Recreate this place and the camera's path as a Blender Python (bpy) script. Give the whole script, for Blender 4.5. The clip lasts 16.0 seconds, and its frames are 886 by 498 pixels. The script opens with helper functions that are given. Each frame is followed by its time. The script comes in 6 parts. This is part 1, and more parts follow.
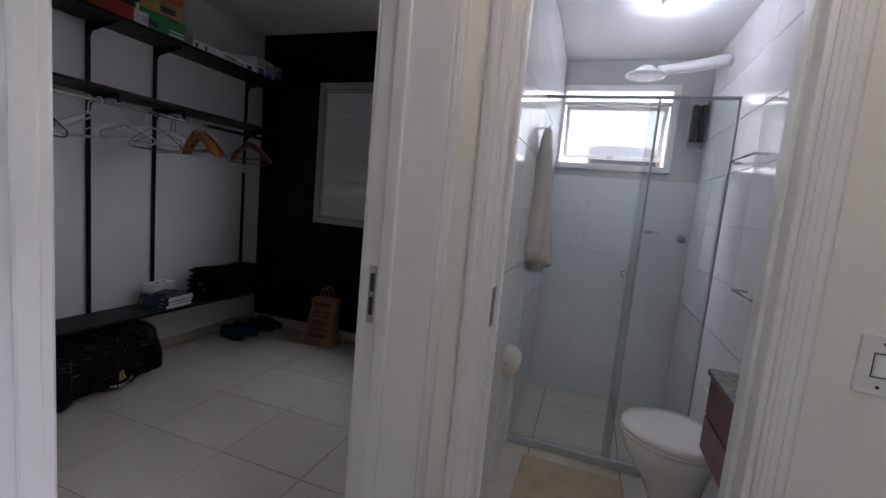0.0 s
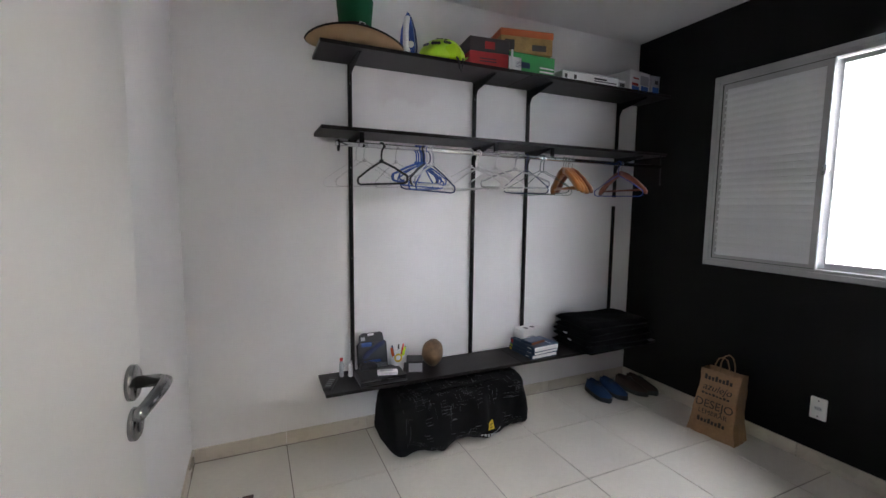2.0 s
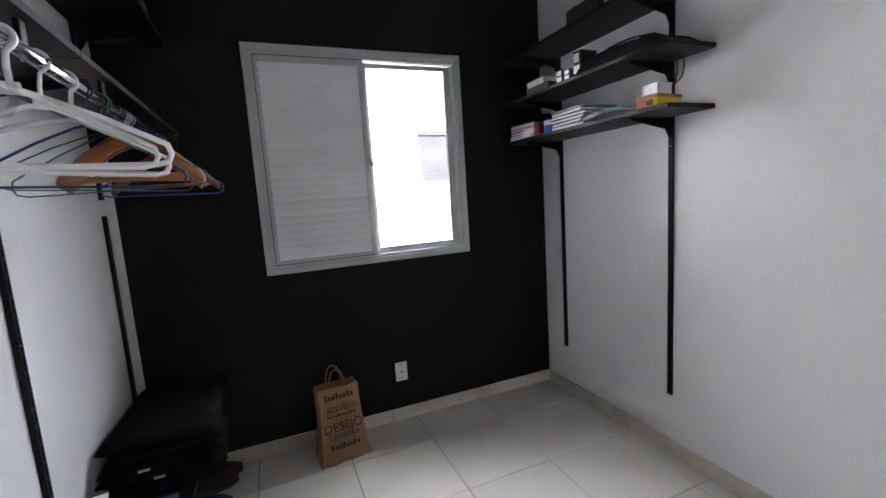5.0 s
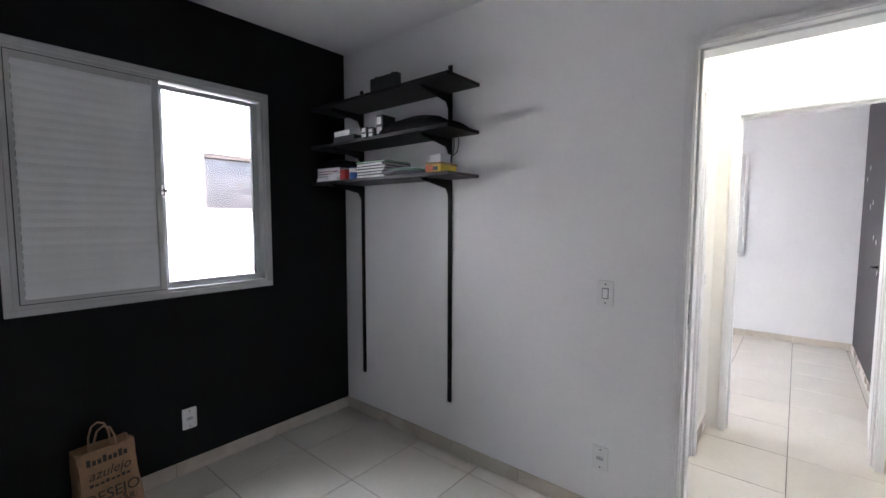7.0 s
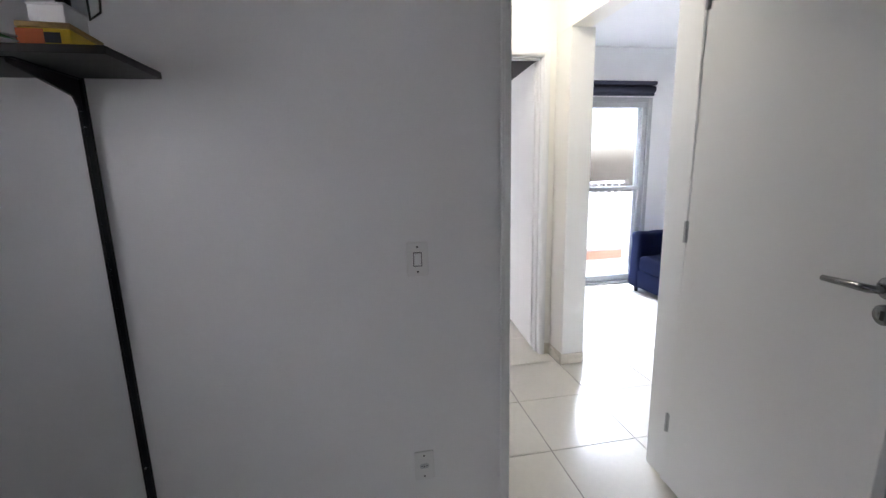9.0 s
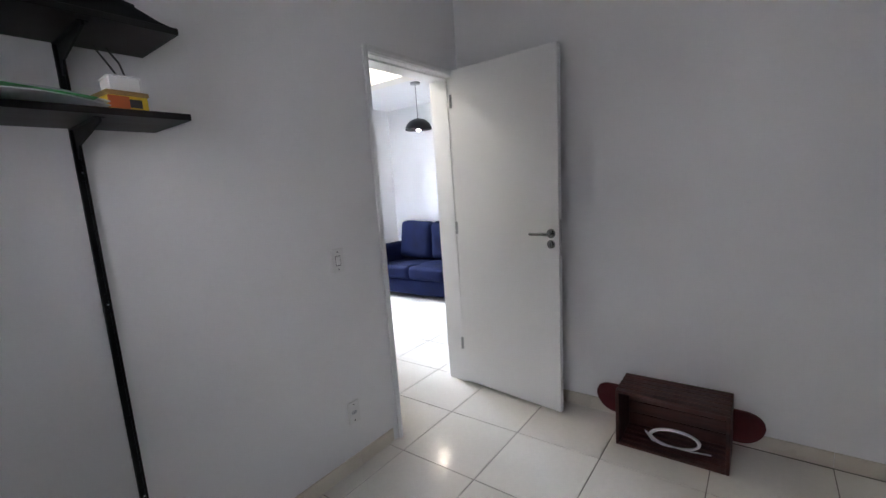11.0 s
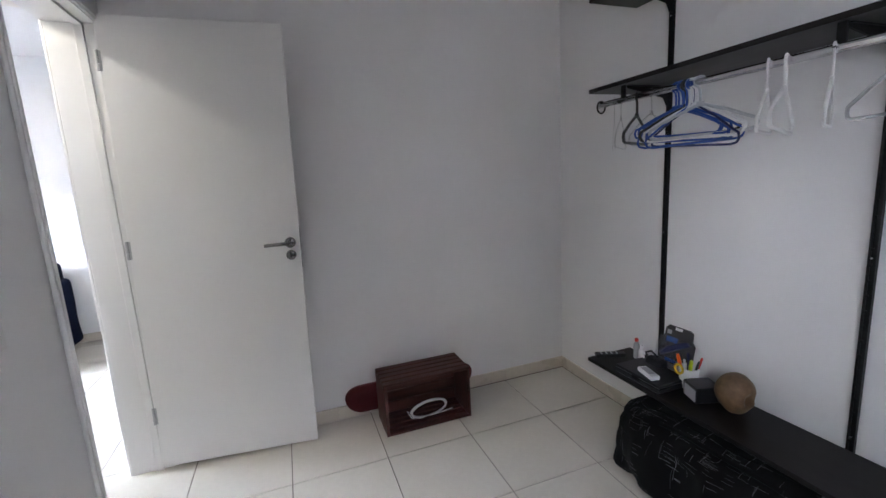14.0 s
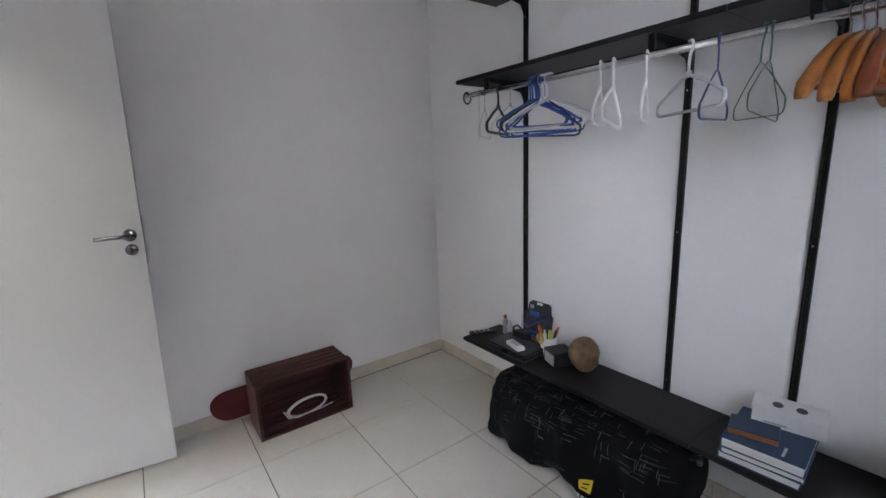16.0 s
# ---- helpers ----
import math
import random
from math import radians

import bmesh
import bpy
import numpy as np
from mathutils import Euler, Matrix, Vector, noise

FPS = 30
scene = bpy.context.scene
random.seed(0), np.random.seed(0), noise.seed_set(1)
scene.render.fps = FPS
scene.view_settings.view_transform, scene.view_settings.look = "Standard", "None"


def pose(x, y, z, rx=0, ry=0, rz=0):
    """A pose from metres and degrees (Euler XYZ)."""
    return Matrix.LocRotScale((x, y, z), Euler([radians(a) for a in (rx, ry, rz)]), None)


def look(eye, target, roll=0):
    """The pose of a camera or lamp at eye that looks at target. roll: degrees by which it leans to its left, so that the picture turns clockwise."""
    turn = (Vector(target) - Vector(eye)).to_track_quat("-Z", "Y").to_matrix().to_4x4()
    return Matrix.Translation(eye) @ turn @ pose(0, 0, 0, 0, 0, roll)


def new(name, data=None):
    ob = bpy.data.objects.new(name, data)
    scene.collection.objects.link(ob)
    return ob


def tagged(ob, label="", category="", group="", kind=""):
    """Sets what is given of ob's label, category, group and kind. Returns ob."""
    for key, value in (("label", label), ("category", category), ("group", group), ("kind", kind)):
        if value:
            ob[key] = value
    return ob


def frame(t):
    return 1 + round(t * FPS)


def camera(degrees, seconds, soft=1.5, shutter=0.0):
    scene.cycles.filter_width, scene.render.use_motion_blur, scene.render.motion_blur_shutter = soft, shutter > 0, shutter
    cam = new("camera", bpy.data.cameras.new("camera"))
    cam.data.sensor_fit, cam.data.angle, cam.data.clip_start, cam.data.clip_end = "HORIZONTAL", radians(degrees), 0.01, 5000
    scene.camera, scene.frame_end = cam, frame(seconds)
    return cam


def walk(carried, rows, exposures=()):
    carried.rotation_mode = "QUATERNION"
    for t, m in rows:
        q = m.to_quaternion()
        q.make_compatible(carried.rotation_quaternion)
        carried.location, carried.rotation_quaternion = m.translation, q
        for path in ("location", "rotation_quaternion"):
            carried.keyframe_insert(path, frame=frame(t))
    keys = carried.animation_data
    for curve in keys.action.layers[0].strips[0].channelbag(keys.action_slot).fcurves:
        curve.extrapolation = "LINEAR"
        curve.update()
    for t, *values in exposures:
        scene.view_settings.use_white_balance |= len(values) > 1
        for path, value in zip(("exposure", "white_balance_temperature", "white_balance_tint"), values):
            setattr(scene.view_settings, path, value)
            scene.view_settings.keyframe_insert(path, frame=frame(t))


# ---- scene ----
cam = camera(92.4, 16.0)
PATH = [
    (0, (2.868, -0.112, 1.272), (2.227, 1.769, 1.046), 5.3),
    (0.5, (2.753, 0.062, 1.281), (1.53, 1.624, 1.027), 1.5),
    (1, (2.649, 0.24, 1.283), (0.977, 1.294, 0.978), 2.6),
    (1.5, (2.542, 0.311, 1.315), (0.719, 1.096, 1.069), 2.3),
    (2, (2.419, 0.324, 1.341), (0.603, 1.137, 1.14), 0.6),
    (2.5, (2.268, 0.404, 1.331), (0.517, 1.314, 1.009), 0.6),
    (3, (1.988, 0.584, 1.349), (0.362, 1.701, 1.026), 1.5),
    (3.5, (1.602, 0.663, 1.326), (0.365, 2.223, 1.134), 0.7),
    (4, (1.181, 0.759, 1.32), (0.612, 2.661, 1.077), -0.3),
    (4.5, (0.872, 0.781, 1.34), (0.982, 2.765, 1.116), 1.3),
    (4.7, (0.756, 0.699, 1.349), (1.194, 2.636, 1.109), -2.2),
    (6.8, (0.419, 0.469, 1.403), (1.898, 1.807, 1.252), 0.1),
    (7, (0.435, 0.477, 1.411), (1.967, 1.754, 1.263), 0.1),
    (7.5, (0.491, 0.542, 1.367), (2.207, 1.556, 1.202), -0.2),
    (8, (0.696, 0.662, 1.359), (2.573, 1.306, 1.11), -1.4),
    (8.5, (0.944, 0.889, 1.375), (2.893, 1.197, 1.049), 1.6),
    (9, (0.986, 1.295, 1.37), (2.917, 0.934, 0.991), -1.4),
    (9.2, (1.013, 1.439, 1.36), (2.884, 0.817, 1.025), -0.5),
    (11.3, (0.728, 2.502, 1.385), (1.794, 0.833, 1.104), -4.4),
    (11.5, (0.767, 2.536, 1.378), (1.73, 0.804, 1.11), -4.2),
    (12, (0.786, 2.525, 1.378), (1.516, 0.684, 1.101), -2.6),
    (12.5, (0.972, 2.44, 1.367), (1.352, 0.498, 1.081), -2.4),
    (13, (1.188, 2.347, 1.381), (1.184, 0.369, 1.086), -4.1),
    (13.5, (1.454, 2.329, 1.368), (1.098, 0.385, 1.062), -4.0),
    (14, (1.692, 2.36, 1.364), (1.023, 0.506, 1.023), -3.2),
    (14.5, (1.754, 2.41, 1.374), (0.903, 0.643, 0.979), -3.9),
    (15, (1.739, 2.46, 1.351), (0.474, 0.956, 0.978), -2.5),
    (15.5, (1.73, 2.48, 1.321), (0.259, 1.169, 0.979), -2.4),
    (16, (1.667, 2.371, 1.331), (0.518, 0.784, 0.933), -2.2),
]
walk(cam, [(t, look(eye, target, roll)) for t, eye, target, roll in PATH],
     exposures=[(t, s, 5720 if t < 0.5 else 5650 if t < 1.2 else 5850 if t < 3 else 5650, 21 if t < 0.5 else 18 if t < 1.2 else 15) for t, s in ((0.0, 2.98), (0.6, 3.4), (1.0, 4.12), (1.3, 4.5), (2.0, 4.98), (3.5, 5.4), (4.0, 5.5), (4.5, 5.4), (7.0, 4.85), (8.0, 4.7), (8.5, 4.5), (9.0, 4.18), (11.5, 4.35), (13.0, 4.25), (14.0, 4.5), (14.5, 4.58), (15.0, 4.68), (16.0, 4.70))])

# ---- light: a bright day outside, warm lamps in hall and living room ----
world = bpy.data.worlds.new("world")
scene.world = world
world.use_nodes = True
wn = world.node_tree.nodes
sky = wn.new("ShaderNodeTexSky")
sky.sky_type, sky.sun_disc = "NISHITA", False
sky.sun_elevation, sky.sun_rotation = radians(58), radians(185)
sky.dust_density = 4.0
world.node_tree.links.new(sky.outputs[0], wn["Background"].inputs[0])
wn["Background"].inputs[1].default_value = 0.07
sun = new("sun", bpy.data.lights.new("sun", "SUN"))
sun.data.energy, sun.data.angle, sun.data.color = 1.5, radians(3), (1.0, 0.97, 0.93)
sun.matrix_world = look((0, 0, 0), (0.05, 0.53, -0.85))


def lamp(name, kind, m, watts, colour, size):
    ob = new(name, bpy.data.lights.new(name, kind))
    ob.data.energy, ob.data.color = watts, colour
    if kind == "AREA":
        ob.data.shape, ob.data.size, ob.data.size_y = "RECTANGLE", size[0], size[1]
    else:
        ob.data.shadow_soft_size = size
    ob.matrix_world = m
    return ob


lamp("hall_lamp", "POINT", pose(3.05, 0.42, 2.40), 0.8, (1.0, 0.88, 0.66), 0.06)
lamp("bath_lamp", "POINT", pose(3.10, 2.19, 2.21), 0.28, (0.95, 0.97, 1.0), 0.03)
lamp("pendant_lamp", "POINT", pose(3.885, -1.42, 2.005), 0.35, (1.0, 0.8, 0.55), 0.03)

# added area lamp above the balcony, out of view, strengthens the sky's light
lamp("balcony_sky", "AREA", look((6.3, -1.15, 2.95), (3.6, -0.7, 0.7)), 205.0, (0.94, 0.97, 1.0), (2.4, 1.5))
# added fill lamp east of the bedroom window, out of view, brightens the closet wall
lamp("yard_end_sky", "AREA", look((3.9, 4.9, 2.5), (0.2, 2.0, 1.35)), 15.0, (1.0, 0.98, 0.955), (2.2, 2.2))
# added lamp above the bedroom window, out of view, stands in for yard sky
lamp("yard_sky", "AREA", look((1.9, 4.5, 3.7), (0.5, 2.3, 1.1)), 16.5, (1.0, 0.98, 0.955), (3.2, 1.3))


# ---- materials ----
def mat(name, rgb, rough=0.5, metal=0.0, var=0.05, scale=3.0, bump=0.05, grain=120.0, stretch=(1, 1, 1), spread=0.0, coat=0.0, second=None, rvar=0.06, spec=0.5):
    """A surface with slow and fine variation of colour and gloss, and a fine relief."""
    m = bpy.data.materials.new(name)
    m.use_nodes = True
    nt = m.node_tree
    n, ln = nt.nodes, nt.links
    b = n["Principled BSDF"]
    tc = n.new("ShaderNodeTexCoord")
    mp = n.new("ShaderNodeMapping")
    mp.inputs["Scale"].default_value = stretch
    ln.new(tc.outputs["Object"], mp.inputs[0])
    slow, fine = n.new("ShaderNodeTexNoise"), n.new("ShaderNodeTexNoise")
    slow.inputs["Scale"].default_value, slow.inputs["Detail"].default_value = scale, 4
    fine.inputs["Scale"].default_value, fine.inputs["Detail"].default_value = grain, 3
    ln.new(mp.outputs[0], slow.inputs["Vector"]), ln.new(mp.outputs[0], fine.inputs["Vector"])
    add = n.new("ShaderNodeMath")
    add.operation = "MULTIPLY_ADD"
    add.inputs[1].default_value = 0.4
    ln.new(fine.outputs[0], add.inputs[0]), ln.new(slow.outputs[0], add.inputs[2])
    ramp = n.new("ShaderNodeValToRGB")
    ramp.color_ramp.elements[0].position, ramp.color_ramp.elements[1].position = 0.45, 0.95
    lo = tuple(max(0.0, c * (1 - var)) for c in rgb)
    hi = second or tuple(min(1.0, c * (1 + var)) for c in rgb)
    ramp.color_ramp.elements[0].color, ramp.color_ramp.elements[1].color = (*lo, 1), (*hi, 1)
    ln.new(add.outputs[0], ramp.inputs[0])
    colour = ramp.outputs[0]
    if spread:
        oi, hs = n.new("ShaderNodeObjectInfo"), n.new("ShaderNodeHueSaturation")
        mr = n.new("ShaderNodeMapRange")
        mr.inputs["To Min"].default_value, mr.inputs["To Max"].default_value = 1 - spread, 1 + spread
        ln.new(oi.outputs["Random"], mr.inputs[0]), ln.new(mr.outputs[0], hs.inputs["Value"]), ln.new(colour, hs.inputs["Color"])
        colour = hs.outputs[0]
    ln.new(colour, b.inputs["Base Color"])
    rr = n.new("ShaderNodeMapRange")
    rr.inputs["To Min"].default_value, rr.inputs["To Max"].default_value = max(0.02, rough - rvar), min(1.0, rough + rvar)
    ln.new(slow.outputs[0], rr.inputs[0]), ln.new(rr.outputs[0], b.inputs["Roughness"])
    b.inputs["Metallic"].default_value = metal
    b.inputs["Specular IOR Level"].default_value = spec
    b.inputs["Coat Weight"].default_value = coat
    if bump:
        bp = n.new("ShaderNodeBump")
        bp.inputs["Strength"].default_value, bp.inputs["Distance"].default_value = bump, 0.002
        ln.new(fine.outputs[0], bp.inputs["Height"]), ln.new(bp.outputs[0], b.inputs["Normal"])
    return m


def glass(name, rgb=(1, 1, 1), rough=0.0, clear=0.9):
    """A thin pane: mostly clear, with a mirror's gloss by angle."""
    m = bpy.data.materials.new(name)
    m.use_nodes = True
    n, ln = m.node_tree.nodes, m.node_tree.links
    n.remove(n["Principled BSDF"])
    tr, gl, mix, fr = n.new("ShaderNodeBsdfTransparent"), n.new("ShaderNodeBsdfGlossy"), n.new("ShaderNodeMixShader"), n.new("ShaderNodeFresnel")
    tr.inputs[0].default_value = (*[c * clear for c in rgb], 1)
    gl.inputs["Roughness"].default_value = rough
    fr.inputs[0].default_value = 1.45
    ln.new(fr.outputs[0], mix.inputs[0]), ln.new(tr.outputs[0], mix.inputs[1]), ln.new(gl.outputs[0], mix.inputs[2])
    ln.new(mix.outputs[0], n["Material Output"].inputs[0])
    return m


def frosted(name, rgb, clear):
    """Milky plastic that lets part of the light straight through."""
    m = mat(name, rgb, 0.22, var=0.03, bump=0.02)
    n, ln = m.node_tree.nodes, m.node_tree.links
    tr, mix = n.new("ShaderNodeBsdfTransparent"), n.new("ShaderNodeMixShader")
    mix.inputs[0].default_value = clear
    ln.new(n["Principled BSDF"].outputs[0], mix.inputs[1]), ln.new(tr.outputs[0], mix.inputs[2])
    ln.new(mix.outputs[0], n["Material Output"].inputs[0])
    return m


def glow(name, rgb, strength):
    m = bpy.data.materials.new(name)
    m.use_nodes = True
    b = m.node_tree.nodes["Principled BSDF"]
    b.inputs["Emission Color"].default_value, b.inputs["Emission Strength"].default_value = (*rgb, 1), strength
    return m


M = dict(
    wall=mat("white_wall_paint", (0.84, 0.84, 0.84), 0.62, var=0.035, scale=1.7, bump=0.12, grain=260),
    hallwall=mat("hall_wall_paint", (0.82, 0.80, 0.74), 0.6, var=0.03, scale=1.3, bump=0.1, grain=260),
    black=mat("black_wall_paint", (0.0095, 0.0092, 0.0097), 0.8, var=0.25, scale=2, bump=0.15, grain=220, spec=0.2),
    brownwall=mat("dark_brown_wall_paint", (0.035, 0.03, 0.033), 0.6, var=0.2, scale=2, bump=0.15, grain=220),
    ceil=mat("ceiling_plaster", (0.82, 0.82, 0.82), 0.75, var=0.03, scale=1.1, bump=0.15, grain=140),
    tile=mat("polished_cream_tile", (0.66, 0.63, 0.56), 0.16, var=0.05, scale=2.5, bump=0.01, grain=40, spread=0.025, rvar=0.05),
    grout=mat("grout", (0.16, 0.14, 0.12), 0.9, var=0.2, scale=9),
    skirt=mat("cream_skirting_tile", (0.62, 0.57, 0.48), 0.28, var=0.06, scale=4, bump=0.02, spread=0.03),
    btile=mat("white_glazed_tile", (0.82, 0.83, 0.84), 0.12, var=0.02, scale=2, bump=0.01, grain=30, spread=0.015),
    bgrout=mat("light_grout", (0.55, 0.55, 0.54), 0.9, var=0.1),
    paint=mat("white_door_paint", (0.80, 0.80, 0.79), 0.34, var=0.015, scale=2, bump=0.03, grain=60),
    laminate=mat("dark_tobacco_laminate", (0.0095, 0.0078, 0.0078), 0.40, var=0.55, scale=5, bump=0.1, grain=60, stretch=(6, 0.35, 6), spec=0.25),
    steel=mat("black_powder_coat", (0.008, 0.008, 0.0085), 0.5, var=0.2, scale=9, bump=0.06, grain=300, spec=0.25),
    chrome=mat("chrome", (0.72, 0.72, 0.73), 0.14, metal=1.0, var=0.04, scale=12, bump=0.0),
    # chrome darkened in colour for the black wall it mirrors
    handle=mat("darkened_chrome", (0.24, 0.24, 0.245), 0.18, metal=1.0, var=0.05, scale=12, bump=0.0),
    alu=mat("grey_painted_aluminium", (0.43, 0.44, 0.445), 0.38, metal=0.35, var=0.05, scale=6, bump=0.03),
    slat=mat("white_shutter_slat", (0.72, 0.74, 0.75), 0.42, var=0.05, scale=4, bump=0.03, spread=0.03),
    rubber=mat("black_rubber", (0.015, 0.015, 0.015), 0.6, var=0.2),
    pane=glass("clear_pane"),
    showerglass=glass("shower_glass", (0.95, 0.98, 0.97), 0.02, 0.93),
    plate=mat("white_plastic_plate", (0.78, 0.78, 0.77), 0.3, var=0.03, bump=0.02),
    slot=mat("dark_slot", (0.05, 0.05, 0.055), 0.5, var=0.2),
    white=mat("white_plastic", (0.80, 0.80, 0.80), 0.33, var=0.04, bump=0.02),
    greyplastic=mat("pale_grey_plastic", (0.52, 0.54, 0.56), 0.35, var=0.05, bump=0.02),
    blue=mat("blue_plastic", (0.02, 0.075, 0.36), 0.32, var=0.12, bump=0.02),
    navy=mat("navy_plastic", (0.012, 0.022, 0.11), 0.35, var=0.12, bump=0.02),
    blackp=mat("black_plastic", (0.016, 0.017, 0.02), 0.35, var=0.2, bump=0.03),
    wire=mat("dark_coated_wire", (0.05, 0.115, 0.09), 0.35, metal=0.4, var=0.2),
    honey=mat("honey_wood", (0.34, 0.13, 0.03), 0.3, var=0.3, scale=6, bump=0.06, grain=50, stretch=(0.4, 5, 5), coat=0.3),
    redwood=mat("reddish_wood", (0.20, 0.060, 0.026), 0.3, var=0.3, scale=6, bump=0.06, grain=50, stretch=(0.4, 5, 5), coat=0.3),
    crate=mat("mahogany_stained_wood", (0.060, 0.017, 0.013), 0.42, var=0.55, scale=5, bump=0.12, grain=45, stretch=(0.35, 5, 5), spread=0.08),
    grip=mat("dark_red_grip", (0.10, 0.008, 0.012), 0.7, var=0.25, scale=8, bump=0.3, grain=400),
    kraft=mat("brown_kraft_paper", (0.27, 0.16, 0.085), 0.75, var=0.22, scale=7, bump=0.2, grain=60),
    ink=mat("black_ink", (0.03, 0.025, 0.022), 0.7, var=0.3),
    denim=mat("black_denim", (0.007, 0.007, 0.0075), 0.95, var=0.35, scale=9, bump=0.4, grain=500, spec=0.1),
    green=mat("green_felt", (0.008, 0.11, 0.045), 0.9, var=0.2, scale=8, bump=0.3, grain=400),
    straw=mat("tan_felt", (0.36, 0.235, 0.13), 0.85, var=0.2, scale=8, bump=0.3, grain=300),
    blackfelt=mat("black_band", (0.012, 0.010, 0.010), 0.8, var=0.2),
    lime=mat("lime_helmet_shell", (0.50, 0.78, 0.02), 0.28, var=0.05, scale=4, bump=0.01, coat=0.3),
    redcard=mat("red_card", (0.36, 0.02, 0.022), 0.5, var=0.08),
    darkcard=mat("charcoal_card", (0.035, 0.033, 0.036), 0.5, var=0.15),
    orangecard=mat("orange_card", (0.52, 0.13, 0.035), 0.55, var=0.1),
    kraftcard=mat("ochre_printed_card", (0.36, 0.235, 0.08), 0.6, var=0.35, scale=14),
    greencard=mat("green_printed_card", (0.03, 0.26, 0.06), 0.45, var=0.12),
    whitecard=mat("white_card", (0.78, 0.78, 0.78), 0.5, var=0.04),
    bluecard=mat("blue_printed_card", (0.03, 0.12, 0.46), 0.45, var=0.12),
    greycard=mat("grey_card", (0.42, 0.42, 0.44), 0.5, var=0.08),
    paper=mat("page_edges", (0.74, 0.73, 0.72), 0.8, var=0.12, scale=3, bump=0.4, grain=90, stretch=(1, 1, 30)),
    bookblue=mat("navy_book_cover", (0.02, 0.05, 0.105), 0.42, var=0.12),
    leather=mat("brown_leather", (0.24, 0.095, 0.035), 0.5, var=0.25, bump=0.2, grain=200),
    stone=mat("mottled_brown_resin", (0.17, 0.105, 0.052), 0.42, var=0.7, scale=9, bump=0.25, grain=45),
    bluefab=mat("navy_velvet", (0.004, 0.007, 0.030), 0.85, var=0.35, scale=5, bump=0.25, grain=300, spec=0.1),
    shoeblue=mat("blue_mesh_fabric", (0.010, 0.045, 0.14), 0.75, var=0.25, scale=12, bump=0.3, grain=300),
    sole=mat("dark_sole", (0.03, 0.03, 0.034), 0.7, var=0.2),
    brownshoe=mat("dark_brown_suede", (0.045, 0.026, 0.02), 0.8, var=0.3, bump=0.2),
    ceramic=mat("white_ceramic", (0.80, 0.79, 0.77), 0.1, var=0.02, bump=0.0),
    towel=mat("cream_towel", (0.62, 0.60, 0.55), 0.95, var=0.08, scale=10, bump=0.5, grain=350),
    vanity=mat("red_brown_veneer", (0.13, 0.038, 0.026), 0.35, var=0.4, scale=5, grain=50, stretch=(0.4, 5, 5)),
    granite=mat("grey_granite", (0.22, 0.21, 0.20), 0.2, var=0.4, scale=40, bump=0.02),
    rug=mat("beige_bath_rug", (0.48, 0.40, 0.27), 0.95, var=0.15, scale=8, bump=0.6, grain=250),
    facade=mat("cream_render", (0.80, 0.75, 0.68), 0.85, var=0.06, scale=1.2, bump=0.25, grain=60),
    facadewhite=mat("white_aluminium", (0.82, 0.80, 0.78), 0.5, var=0.04),
    netdark=mat("dark_room_glass", (0.03, 0.027, 0.026), 0.4, var=0.2),
    concrete=mat("pale_concrete", (0.42, 0.40, 0.37), 0.9, var=0.15, scale=2),
    terracotta=mat("terracotta_render", (0.55, 0.26, 0.16), 0.8, var=0.1),
    blind=mat("navy_roller_fabric", (0.018, 0.022, 0.045), 0.7, var=0.2),
    yellow=mat("yellow_print", (0.72, 0.50, 0.02), 0.5, var=0.08),
    red=mat("red_plastic", (0.55, 0.02, 0.015), 0.35, var=0.1),
    orange=mat("orange_plastic", (0.75, 0.12, 0.01), 0.35, var=0.1),
    neon=mat("neon_yellow_plastic", (0.62, 0.75, 0.02), 0.35, var=0.06),
    strokes=mat("pale_print", (0.11, 0.11, 0.115), 0.75, var=0.5, scale=14),
    # white shutters, darkened in colour so strong daylight doesn't wash them out
    shutterpaint=mat("darkened_shutter_paint", (0.10, 0.076, 0.060), 0.6, var=0.08),
    blister=frosted("clear_blister_plastic", (0.30, 0.32, 0.36), 0.90),
    clear=frosted("frosted_clear_plastic", (0.80, 0.82, 0.84), 0.45),
    bulb=glow("lit_bulb", (1.0, 0.93, 0.82), 6.0),
)


